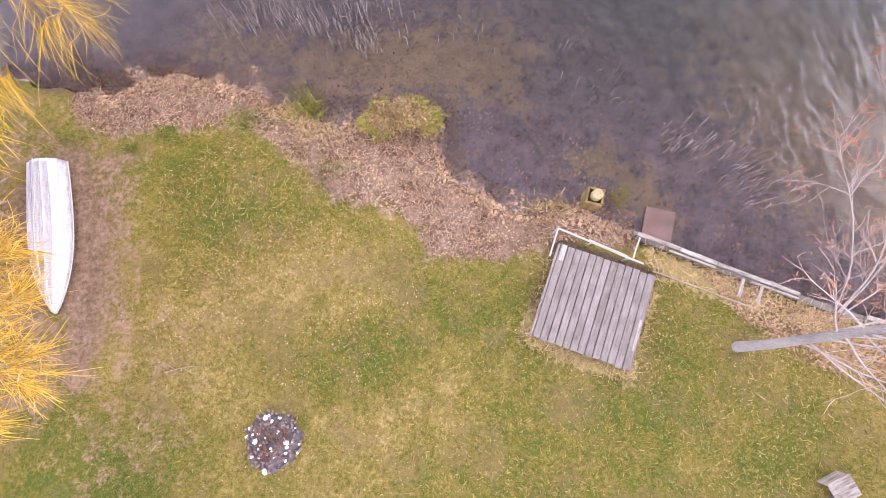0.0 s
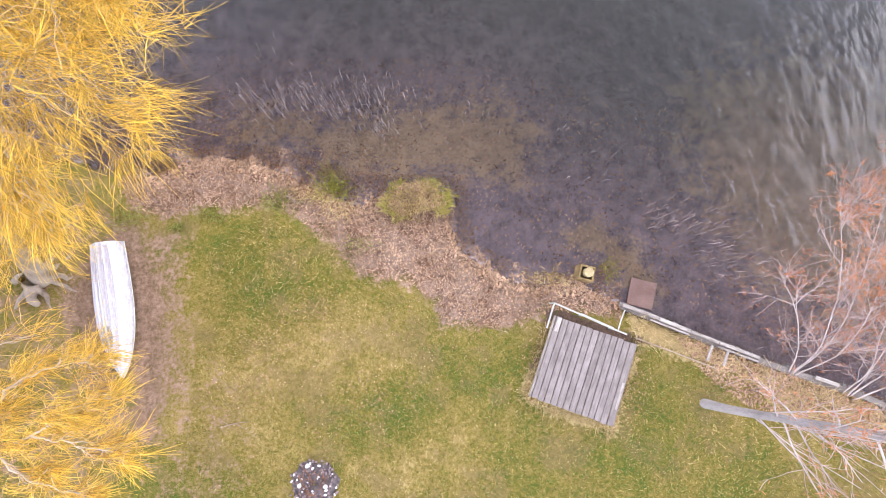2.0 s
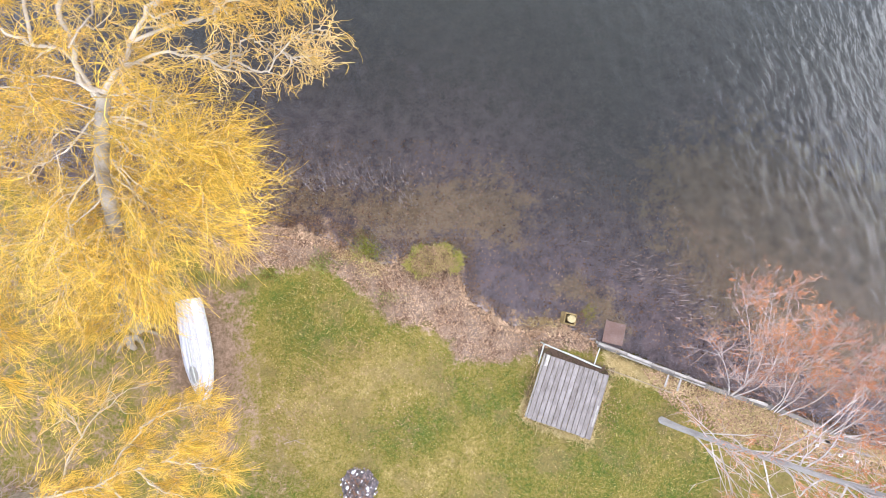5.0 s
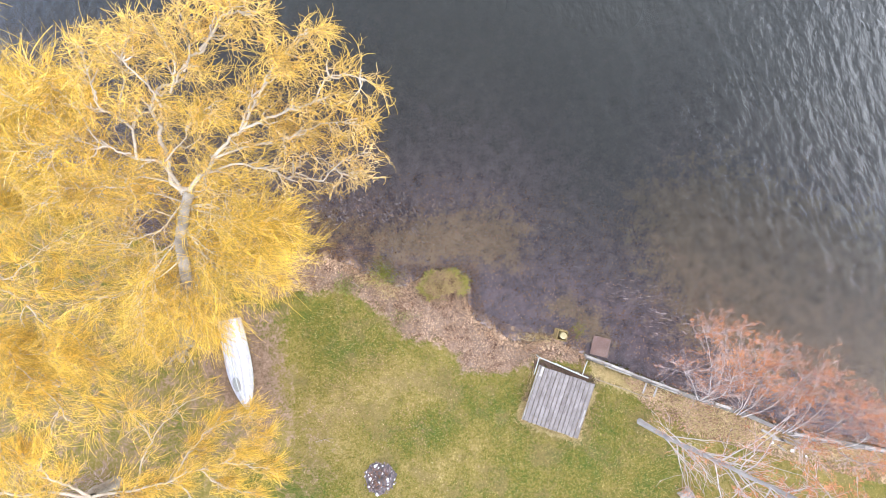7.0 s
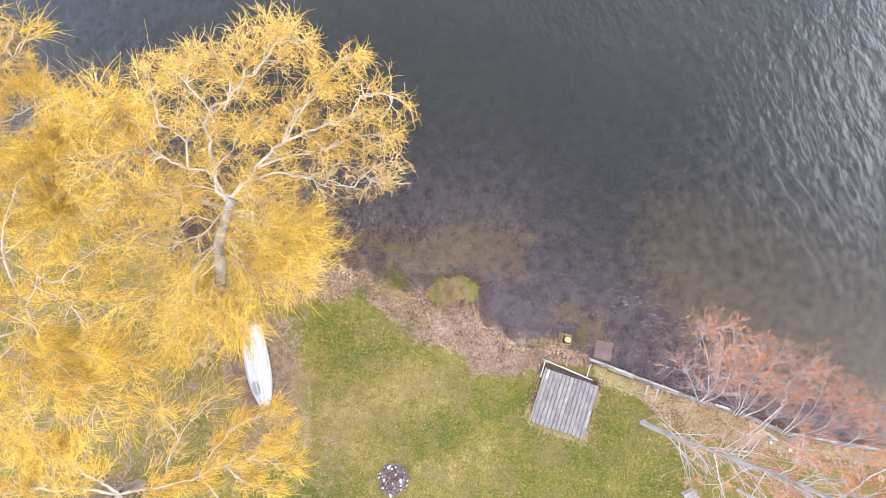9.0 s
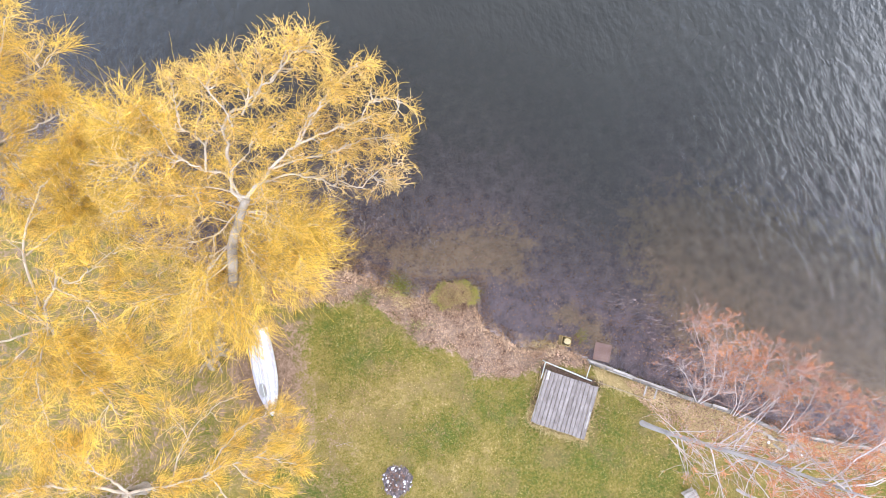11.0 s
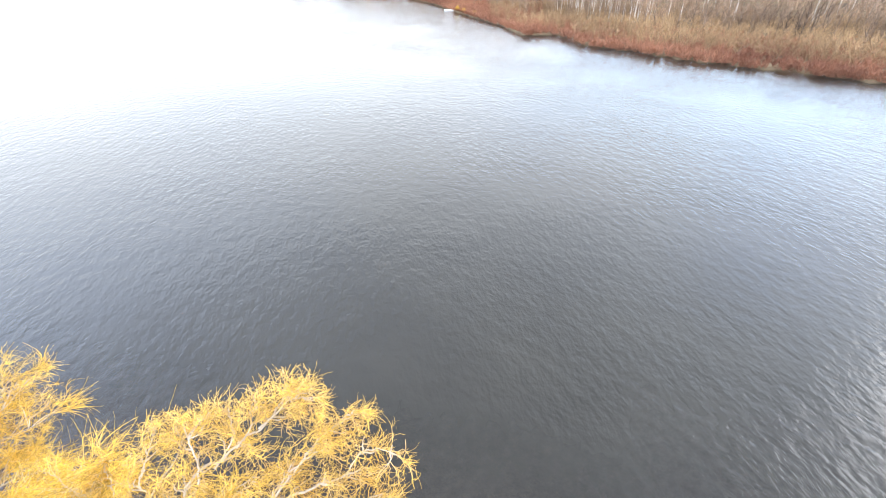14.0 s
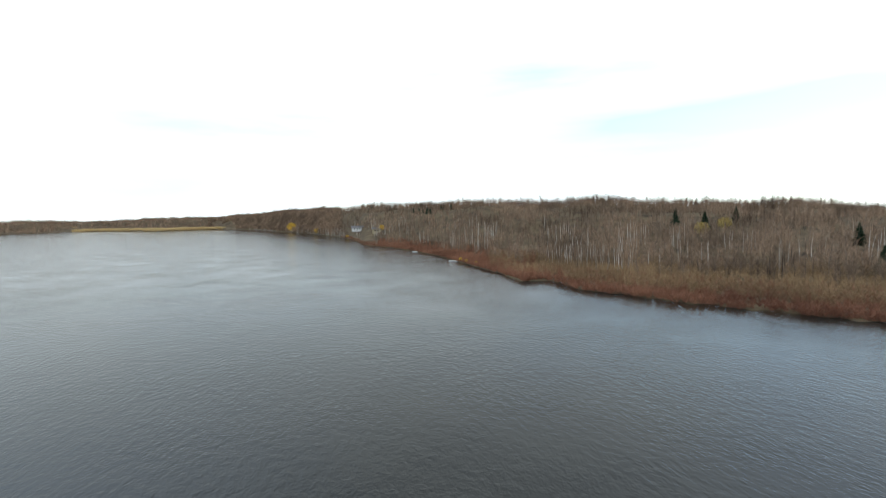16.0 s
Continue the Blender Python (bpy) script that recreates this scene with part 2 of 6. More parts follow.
def board_material(name, dark, light, along=(0.12, 1, 1), scale=14.0):
    """Weathered timber, grain along the board's own length (x); each board a little different."""
    q = Mat(name, 0.85, 0, 0.2)
    shift = q.n.new("ShaderNodeVectorMath")
    shift.operation = "ADD"
    q.link(q.co, shift.inputs[0])
    q.link(q.math("MULTIPLY", q.object_random(), 37.0), shift.inputs[1])
    q.co = shift.outputs["Vector"]
    grain, stain = q.noise(scale, 5, 0.7, (along[0], 3.0, 3.0)), q.noise(1.7, 4, 0.6, shift=2.0)
    f = q.math("ADD", q.math("MULTIPLY", grain, 0.42), q.math("MULTIPLY", stain, 0.38))
    f = q.math("ADD", f, q.math("ADD", q.math("MULTIPLY", q.object_random(), 0.06), 0.06))
    q.color(q.ramp(f, [(0.37, dark), (0.67, light)])).bump(grain, 0.5, 0.006)
    return q.m


def hull_material():
    q = Mat("boat_paint", 0.38, 0.35, 0.5)
    fine, worn, streak = q.noise(22, 5, 0.7), q.noise(1.7, 5, 0.65, (1, 0.6, 1)), q.noise(7, 4, 0.6, (6, 0.4, 1))
    c = q.ramp(q.math("ADD", q.math("MULTIPLY", fine, 0.4), q.math("MULTIPLY", streak, 0.6)), [(0.3, (0.36, 0.33, 0.36)), (0.62, (0.7, 0.67, 0.71))])
    c = q.mix(q.ramp(worn, [(0.62, 0.0), (0.68, 0.8)]), c, (0.33, 0.31, 0.27))
    mp = q.n.new("ShaderNodeMapping")
    mp.vector_type = "POINT"
    mp.inputs["Location"].default_value, mp.inputs["Scale"].default_value = (-0.24, -1.6, -0.7), (3.4, 2.0, 1.6)
    gr = q.n.new("ShaderNodeTexGradient")
    gr.gradient_type = "SPHERICAL"
    q.link(q.co, mp.inputs["Vector"])
    q.link(mp.outputs["Vector"], gr.inputs["Vector"])
    c = q.mix(q.ramp(q.math("ADD", gr.outputs["Fac"], q.math("MULTIPLY", q.math("SUBTRACT", streak, 0.5), 0.5)), [(0.3, 0.0), (0.38, 0.85)]), c, (0.27, 0.25, 0.21))
    q.color(c).bump(fine, 0.15, 0.004)
    return q.m


M_GROUND, M_WATER = ground_material(), water_material()
M_TWIG = simple("willow_twig", (0.55, 0.32, 0.035), (0.88, 0.555, 0.09), 0.9, 0.6, bump=0.0, vary=1.1)
M_TOPTWIG = simple("upper_willow_twig", (0.58, 0.32, 0.045), (0.9, 0.575, 0.12), 0.9, 0.6, bump=0.0, vary=1.0)
M_YOUNG = simple("young_willow_bark", (0.48, 0.285, 0.09), (0.8, 0.56, 0.26), 1.5, 0.7, bump=0.0, vary=0.6)
M_WILLOW = simple("willow_bark", (0.4, 0.31, 0.225), (0.72, 0.59, 0.455), 5, 0.9, bump=0.9, dist=0.03, stretch=(2, 2, 0.5))
M_TRUNK = simple("willow_trunk_bark", (0.19, 0.15, 0.115), (0.5, 0.41, 0.325), 7, 0.95, bump=1.0, dist=0.04, stretch=(2, 2, 0.4))
M_BARK = simple("grey_bark", (0.2, 0.17, 0.16), (0.42, 0.37, 0.34), 7, 0.9, bump=0.8, dist=0.02, stretch=(2, 2, 0.5))
M_PALE = simple("pale_branch", (0.32, 0.26, 0.235), (0.62, 0.535, 0.49), 5, 0.85, bump=0.3, vary=0.3)
M_PINKTWIG = simple("pinkish_twig", (0.33, 0.23, 0.195), (0.65, 0.485, 0.425), 5, 0.85, bump=0.0, vary=0.5)
M_DRYSTICK = simple("dry_stick", (0.24, 0.165, 0.125), (0.5, 0.375, 0.3), 8, 0.85, bump=0.4)
M_BUD = simple("orange_bud", (0.36, 0.11, 0.045), (0.66, 0.29, 0.13), 3, 0.7, bump=0.0, vary=0.6)
M_DECK = board_material("deck_board", (0.135, 0.105, 0.09), (0.37, 0.315, 0.285), (0.35, 1, 1), 7.0)
M_WHITE_WOOD = board_material("peeling_board", (0.15, 0.115, 0.09), (0.64, 0.565, 0.495), (0.3, 1, 1), 9.0)
M_BEAM = board_material("seawall_beam", (0.12, 0.1, 0.085), (0.33, 0.28, 0.24))
M_HULL = hull_material()
M_RAIL = simple("white_metal", (0.36, 0.345, 0.3), (0.55, 0.53, 0.47), 9, 0.45, 0.3, bump=0.1)
M_STONE = simple("pale_stone", (0.42, 0.4, 0.39), (0.8, 0.77, 0.75), 9, 0.85, bump=0.6, vary=0.3)
M_DARKSTONE = simple("sooty_stone", (0.06, 0.042, 0.042), (0.32, 0.235, 0.225), 9, 0.9, bump=0.6, vary=0.7)
M_ASH = simple("ash", (0.035, 0.028, 0.028), (0.2, 0.16, 0.155), 26, 0.95, bump=0.9, dist=0.03)
M_CHAR = simple("charred_wood", (0.09, 0.045, 0.028), (0.34, 0.17, 0.1), 9, 0.9, bump=0.7)
M_LEAF = simple("dead_leaf", (0.17, 0.08, 0.035), (0.54, 0.345, 0.215), 4, 0.8, bump=0.0, vary=1.1)
M_STRAWBIT = simple("bleached_straw", (0.32, 0.25, 0.12), (0.58, 0.46, 0.25), 2, 0.8, bump=0.0, vary=0.6)
M_GRASS = simple("grass_blade", (0.105, 0.122, 0.02), (0.42, 0.3, 0.11), 0.8, 0.8, bump=0.0, vary=1.2)
M_SEDGE = simple("dead_sedge", (0.36, 0.23, 0.09), (0.78, 0.59, 0.3), 3, 0.8, bump=0.0, vary=0.6)
M_STALK = simple("dry_stalk", (0.24, 0.145, 0.085), (0.58, 0.395, 0.27), 2.5, 0.8, bump=0.0, vary=0.7)
M_PLANK = simple("edging_plank", (0.28, 0.2, 0.13), (0.5, 0.4, 0.29), 8, 0.9, bump=0.4)
M_RUST = simple("rusty_plate", (0.45, 0.28, 0.21), (0.68, 0.47, 0.37), 6, 0.85, bump=0.5)
M_REDREED = simple("red_reed", (0.3, 0.2, 0.17), (0.6, 0.45, 0.39), 2, 0.8, bump=0.0, vary=0.7)
M_REED = simple("dead_reed", (0.22, 0.175, 0.16), (0.48, 0.4, 0.36), 2, 0.8, bump=0.0, vary=0.6)
M_GREEN = simple("green_sprig", (0.14, 0.16, 0.025), (0.34, 0.33, 0.08), 3, 0.7, bump=0.0, vary=0.6)
M_MAT = simple("sedge_mat", (0.24, 0.16, 0.06), (0.58, 0.43, 0.17), 3, 0.8, bump=0.0, vary=0.8)
M_SHOOT = simple("yellow_green_shoot", (0.16, 0.17, 0.02), (0.46, 0.4, 0.07), 3, 0.7, bump=0.0, vary=0.7)
M_PILING = simple("piling_timber", (0.13, 0.082, 0.03), (0.32, 0.215, 0.09), 9, 0.8, stretch=(2, 2, 0.4))
M_LOGEND = simple("log_end", (0.28, 0.2, 0.09), (0.5, 0.4, 0.22), 12, 0.8)
M_FARTREE = simple("far_bare_tree", (0.11, 0.073, 0.05), (0.46, 0.31, 0.205), 0.12, 0.95, bump=0.0, vary=0.9)
M_FARTRUNK = simple("far_trunk", (0.075, 0.058, 0.045), (0.3, 0.235, 0.18), 0.12, 0.95, bump=0.0, vary=0.8)
M_BIRCH = simple("birch_trunk", (0.4, 0.34, 0.27), (0.66, 0.58, 0.5), 0.3, 0.8, bump=0.0, vary=0.4)
M_SHRUB = simple("red_brush", (0.17, 0.07, 0.042), (0.4, 0.19, 0.112), 0.15, 0.95, bump=0.0, vary=0.8)
M_TAN = simple("tan_brush", (0.19, 0.115, 0.062), (0.44, 0.29, 0.155), 0.15, 0.95, bump=0.0, vary=0.8)
M_FIR = simple("fir_needles", (0.012, 0.025, 0.012), (0.04, 0.06, 0.03), 0.4, 0.9, bump=0.0, vary=0.5)
M_DULL = simple("dull_yellow_twig", (0.3, 0.2, 0.06), (0.55, 0.42, 0.15), 0.9, 0.8, bump=0.0, vary=0.8)
M_WALL = simple("white_siding", (0.7, 0.69, 0.66), (0.82, 0.81, 0.78), 0.5, 0.7, bump=0.1)
M_TANWALL = simple("tan_siding", (0.42, 0.33, 0.2), (0.55, 0.45, 0.29), 0.5, 0.8, bump=0.1)
M_ROOF = simple("grey_roof", (0.12, 0.11, 0.11), (0.22, 0.2, 0.2), 1, 0.9)
M_GLASS = simple("dark_pane", (0.02, 0.025, 0.03), (0.04, 0.05, 0.06), 1, 0.1, spec=0.5, bump=0.0)


# ---- geometry helpers ----
rng = np.random.default_rng(7)


def raw_mesh(name, verts, faces, material):
    """A mesh from vertex rows and faces that all have the same number of corners."""
    me = bpy.data.meshes.new(name)
    n, k = faces.shape
    me.vertices.add(len(verts))
    me.vertices.foreach_set("co", np.asarray(verts, np.float32).ravel())
    me.loops.add(n * k)
    me.loops.foreach_set("vertex_index", np.asarray(faces, np.int32).ravel())
    me.polygons.add(n)
    me.polygons.foreach_set("loop_start", np.arange(0, n * k, k, dtype=np.int32))
    me.update(calc_edges=True)
    me.materials.append(material)
    return me


def unit(v):
    return v / np.maximum(np.linalg.norm(v, axis=-1, keepdims=True), 1e-9)


def tubes(paths, radii, sides=3):
    """Vertices and quads of many tapered tubes; paths (n, k, 3), radii (n, k)."""
    n, k, _ = paths.shape
    tan = unit(np.gradient(paths, axis=1))
    ref = np.broadcast_to(unit(rng.normal(size=(n, 1, 3))), tan.shape)
    a = unit(np.cross(tan, ref))
    b = np.cross(tan, a)
    ang = np.arange(sides) * 2 * np.pi / sides
    ring = a[:, :, None, :] * np.cos(ang)[None, None, :, None] + b[:, :, None, :] * np.sin(ang)[None, None, :, None]
    v = paths[:, :, None, :] + ring * radii[:, :, None, None]
    i = np.arange(n)[:, None, None] * k * sides + np.arange(k - 1)[None, :, None] * sides
    j = np.arange(sides)[None, None, :]
    j2 = (j + 1) % sides
    f = np.stack([i + j, i + j2, i + j2 + sides, i + j + sides], -1)
    return v.reshape(-1, 3), f.reshape(-1, 4)


def strips(p0, p1, w0, w1):
    """Thin two-sided slivers from p0 to p1, each turned its own way; far foliage and blades."""
    n = len(p0)
    side = unit(np.cross(p1 - p0, rng.normal(size=(n, 3))))
    w0, w1 = np.broadcast_to(w0, n)[:, None], np.broadcast_to(w1, n)[:, None]
    v = np.stack([p0 - side * w0, p0 + side * w0, p1 + side * w1, p1 - side * w1], 1)
    return v.reshape(-1, 3), np.arange(4 * n).reshape(-1, 4)


def part(name, bm, material, parent=None, label="", smooth=False):
    """Links a bmesh as one mesh object under a thing or a part."""
    me = bpy.data.meshes.new(name)
    bm.to_mesh(me)
    bm.free()
    me.materials.append(material)
    if smooth:
        for p in me.polygons:
            p.use_smooth = True
    ob = new(name, me)
    if parent:
        ob.parent = parent
    return tagged(ob, label)


def mesh_part(name, vf, material, parent=None, label="", smooth=False, kind=""):
    me = raw_mesh(name, vf[0], vf[1], material)
    if smooth:
        me.polygons.foreach_set("use_smooth", np.ones(len(me.polygons), bool))
    ob = new(name, me)
    if parent:
        ob.parent = parent
    return tagged(ob, label, kind=kind)


def thing(name, at, label, category, group="", rz=0.0):
    ob = new(name)
    ob.empty_display_size = 0.2
    ob.matrix_world = pose(*at, 0, 0, rz)
    return tagged(ob, label, category, group)


def box_bm(sx, sy, sz, at=(0, 0, 0), bevel=0.0, turn=None):
    """A bevelled block that stands on its base at the given place."""
    bm = bmesh.new()
    bmesh.ops.create_cube(bm, size=1)
    bmesh.ops.scale(bm, vec=(sx, sy, sz), verts=bm.verts)
    if bevel:
        bmesh.ops.bevel(bm, geom=bm.edges[:], offset=bevel, segments=1, affect="EDGES", clamp_overlap=True)
    bmesh.ops.translate(bm, vec=(0, 0, sz / 2), verts=bm.verts)
    if turn:
        bmesh.ops.transform(bm, matrix=turn, verts=bm.verts)
    bmesh.ops.translate(bm, vec=at, verts=bm.verts)
    return bm


def pipe(points, radius, sides=8):
    pts = np.array(points, float)[None]
    v, f = tubes(pts, np.full(pts.shape[:2], radius), sides)
    return v, f


def beam_between(a, b, wide, high, bevel=0.01):
    """A bevelled beam from a to b (at mid-width, top of beam at their z)."""
    a, b = Vector(a), Vector(b)
    d = b - a
    bm = bmesh.new()
    bmesh.ops.create_cube(bm, size=1)
    bmesh.ops.scale(bm, vec=(d.length, wide, high), verts=bm.verts)
    bmesh.ops.bevel(bm, geom=bm.edges[:], offset=bevel, segments=1, affect="EDGES", clamp_overlap=True)
    return bm, Matrix.LocRotScale((a + b) / 2 - Vector((0, 0, high / 2)), d.to_track_quat("X", "Z"), None)


# ---- the plan: shores and ground heights ----
WATER = -0.25
EYE = np.array([-1.8, 5.2])
NEAR_SHORE = [(-600, 60), (-120, 25), (-40, 14), (-26, 11.5), (-20, 10), (-15.5, 8.2), (-12, 7.0), (-10.3, 6.75), (-9.6, 6.64), (-8.7, 7.1), (-7.6, 7.33), (-6.4, 7.14),
              (-5.45, 6.74), (-4.55, 6.23), (-3.6, 5.93), (-3.06, 5.65), (-2.4, 6.1), (-1.6, 6.55), (-0.6, 6.3), (-0.15, 4.85), (0.17, 4.25), (0.94, 3.77),
              (1.7, 3.38), (2.5, 3.19), (3.15, 3.38), (3.63, 3.28), (4.2, 3.09), (5.04, 2.66), (9.0, 1.08), (12.0, 0.06), (14.0, -0.82), (18.0, -1.6), (30, -5), (120, -30), (400, -60)]
SHORE_X, SHORE_Y = np.array(NEAR_SHORE).T
FAR_SHORE = [(-90, 900), (-60, 1500), (-45, 1750), (-38, 1900), (-32.5, 1530), (-26.6, 1730), (-23, 1420), (-20, 1015), (-16, 740), (-11.8, 530), (-10, 380), (-6.8, 347), (-2.9, 286),
             (2.2, 216), (6.3, 178), (10.3, 150), (13.1, 154), (16.9, 135), (23, 127), (28.2, 122), (34, 119), (40.3, 118), (45.5, 120), (60, 125), (80, 150), (100, 320)]
FAR_A, FAR_R = np.radians(np.array(FAR_SHORE)[:, 0]), np.array(FAR_SHORE)[:, 1]


def smooth(a, b, x):
    s = np.clip((x - a) / (b - a), 0, 1)
    return s * s * (3 - 2 * s)


def waves(x, y, size, seed):
    """Cheap smooth noise from a few sines, about -1 to 1."""
    r = np.random.default_rng(seed)
    out = 0
    for i in range(7):
        a, ph, k = r.uniform(0, 6.28), r.uniform(0, 6.28), r.uniform(0.6, 1.7) / size * 6.28
        out = out + np.sin((x * np.cos(a) + y * np.sin(a)) * k + ph + 1.3 * np.sin((x * np.sin(a) - y * np.cos(a)) * k * 0.6 + ph * 2))
    return out / 4.2


def near_out(x, y):
    """Metres from the near shore out into the lake (below 0: on land)."""
    best = np.full(np.shape(x), 1e9)
    for x0, y0, x1, y1 in zip(SHORE_X[:-1], SHORE_Y[:-1], SHORE_X[1:], SHORE_Y[1:]):
        dx, dy = x1 - x0, y1 - y0
        s = np.clip(((x - x0) * dx + (y - y0) * dy) / (dx * dx + dy * dy), 0, 1)
        best = np.minimum(best, np.hypot(x - x0 - s * dx, y - y0 - s * dy))
    return np.where(y > np.interp(x, SHORE_X, SHORE_Y), best, -best)


def far_in(x, y):
    """Metres past the far shore, seen from the middle of the near bank (below 0: on the lake)."""
    dx, dy = x - EYE[0], y - EYE[1]
    az, r = np.arctan2(dx, dy), np.hypot(dx, dy)
    rough = waves(az * 120, az * 0, 9, 5) * 0.012 + waves(az * 120, az * 0, 2.5, 6) * 0.006
    return r - np.interp(az, FAR_A, FAR_R) * (1 + rough)


def marsh(az):
    """Metres of flat marsh behind the farthest shore, before the land rises."""
    return np.interp(az, [-42, -39, -27, -25], [0, 380, 380, 0])


def hill(x, y, d):
    """Height of the far land, d metres past its shore."""
    az = np.degrees(np.arctan2(x - EYE[0], y - EYE[1]))
    top = np.interp(az, [-60, -45, -38, -30, -20, -16, -10, -4, 2, 8, 15, 22, 28, 38, 46, 60], [26, 26, 28, 38, 40, 38, 37, 36, 34, 31, 29, 29, 25, 22, 19, 16])
    flat = marsh(az)
    rise = np.where(az < -14, 260, 300) + flat
    return 0.15 + smooth(35 + flat, rise, d) * (top + 4.6 * waves(x, y, 150, 11)) + smooth(2, 30, d) * 0.7


def height(x, y):
    o, d = near_out(x, y), far_in(x, y)
    walled = (x > 5.0) & (x < 19)
    bed = WATER - 0.02 - 0.09 * smooth(5.0, 5.6, x) * smooth(19, 18.4, x) * smooth(1.3, 0.3, o) - np.minimum(np.maximum(o, 0) * (0.055 - 0.017 * smooth(6, 10, x) * smooth(40, 20, x)), 3.5) - 0.05 * waves(x, y, 1.6, 3)
    land = 0.035 * waves(x, y, 5, 1) + 0.012 * waves(x, y, 0.9, 2) - smooth(1.3, 0.0, -o) * 0.2
    land = np.where((x > 4.8) & (x < 19), land * 0.4, land)
    z = np.where(o > np.where(walled, -0.13, 0.0), bed, np.where(walled, np.maximum(land, -0.03), land))
    return np.where(d > 0, hill(x, y, d), z)


def axis(lo, hi, step, far_lo, far_hi, cap, reach):
    fine = list(np.arange(lo, hi + 1e-6, step))
    for sign, edge, end in ((1, hi, far_hi), (-1, lo, far_lo)):
        s, p = step, edge
        while sign * (end - p) > 0:
            s = min(s * 1.18, cap) if sign * (p - edge) < reach else s * 1.04
            p += sign * s
            fine.append(p)
    return np.array(sorted(fine))


def sheet(name, xs, ys, zf, material):
    gx, gy = np.meshgrid(xs, ys)
    gx, gy = gx.ravel(), gy.ravel()
    v = np.stack([gx, gy, zf(gx, gy)], 1)
    nx, ny = len(xs), len(ys)
    i = (np.arange(ny - 1)[:, None] * nx + np.arange(nx - 1)[None]).ravel()
    me = raw_mesh(name, v, np.stack([i, i + 1, i + nx + 1, i + nx], 1), material)
    me.polygons.foreach_set("use_smooth", np.ones(len(me.polygons), bool))
    return new(name, me), gx, gy


def store(ob, name, values):
    ob.data.attributes.new(name, "FLOAT", "POINT").data.foreach_set("value", np.asarray(values, np.float32))


def inside(x, y, poly, soft):
    """1 inside a closed outline, falling to 0 over soft metres outside it."""
    hit, best = np.zeros(np.shape(x), bool), np.full(np.shape(x), 1e9)
    for (x0, y0), (x1, y1) in zip(poly, poly[1:] + poly[:1]):
        dx, dy = x1 - x0, y1 - y0
        s = np.clip(((x - x0) * dx + (y - y0) * dy) / (dx * dx + dy * dy), 0, 1)
        best = np.minimum(best, np.hypot(x - x0 - s * dx, y - y0 - s * dy))
        cross = ((y0 > y) != (y1 > y)) & (x < dx * (y - y0) / (dy if abs(dy) > 1e-9 else 1e-9) + x0)
        hit ^= cross
    return np.clip(0.5 + np.where(hit, best, -best) / soft, 0, 1)


LITTER = [(-10.8, 6.5), (-10.0, 5.5), (-8.9, 5.3), (-8.1, 5.7), (-6.8, 5.6), (-5.8, 5.85), (-4.5, 5.0), (-3.8, 4.6), (-3.4, 3.95), (-2.9, 3.5), (-1.5, 3.35), (-0.7, 2.8), (-0.45, 2.1), (1.2, 1.95),
          (2.45, 2.35), (3.0, 2.5), (5.0, 2.3), (5.2, 3.4), (2.5, 3.7), (0.6, 4.6), (0.3, 6.8), (-3, 6.9), (-6, 7.8), (-10, 7.6)]
DIRT = [(-10.4, 5.3), (-9.6, 4.6), (-8.9, 3.2), (-8.7, 2.2), (-8.6, 1.1), (-8.6, -0.2), (-8.9, -1.5), (-9.7, -1.2), (-9.65, 0.3), (-10.6, 0.6), (-11.6, 1.2), (-12.0, 2.6), (-11.4, 4.2)]
WORN = [(-10.6, 5.6), (-8.3, 5.2), (-8.0, 3.5), (-7.8, 1.9), (-7.65, 0.3), (-8.2, -1.3), (-9.4, -2.4), (-13, -3), (-24, -4), (-24, 11), (-14, 8)]
STRAW = [(5.2, 2.5), (5.3, 1.55), (7.2, 1.0), (9.0, 0.35), (9.5, -0.7), (12, -1.2), (20, -2.6), (20, -1.5), (14, -0.7), (9, 1.2)]
WORN_2 = [(-9.5, -1.5), (-7.9, 1.8), (-6.4, 0.9), (-5.7, -1.0), (-5.3, -3.2), (-9.5, -5.2)]
LUSH = [(-8.3, 4.6), (-7.0, 5.4), (-5.6, 5.2), (-4.3, 4.4), (-3.6, 3.2), (-5.0, 2.3), (-7.2, 2.6)]
LUSH_2 = [(-2.8, 0.8), (-0.8, 0.8), (-0.15, -0.95), (-1.8, -1.6), (-3.4, -0.65)]
LUSH_3 = [(2.0, -0.8), (4.5, -1.25), (7.4, 0.0), (8.1, -1.5), (5.5, -2.8), (2.3, -2.35)]
LUSH_4 = [(-9.2, -1.7), (-7.0, -2.3), (-6.3, -3.4), (-6.8, -5.0), (-10.5, -5.0), (-10.5, -2.2)]
LUSH_5 = [(-1.0, 1.4), (2.0, 1.8), (7.5, 0.5), (9.5, -1.0), (9.5, -4.8), (0.8, -4.8)]
DRY = [(-5.8, 2.1), (-3.2, 2.3), (-1.8, 1.0), (-2.1, -0.3), (-4.1, 0.15)]
DRY_2 = [(-2.75, -1.9), (-0.8, -0.8), (0.5, -1.4), (0.2, -2.7), (-2.1, -2.85)]
DRY_3 = [(-7.9, 0.95), (-6.1, 1.3), (-5.6, -1.0), (-7.3, -2.4), (-8.6, -1.0)]
CLAY_2 = [(3.95, 3.9), (4.55, 4.1), (5.0, 3.7), (4.6, 3.2), (4.1, 3.35)]
SAND = [(-7.5, 7.8), (-5.5, 7.9), (-3.0, 7.0), (-0.3, 6.7), (2.0, 6.6), (2.6, 8.3), (1.2, 9.4), (-1.5, 9.0), (-4, 8.6), (-7, 9.0)]
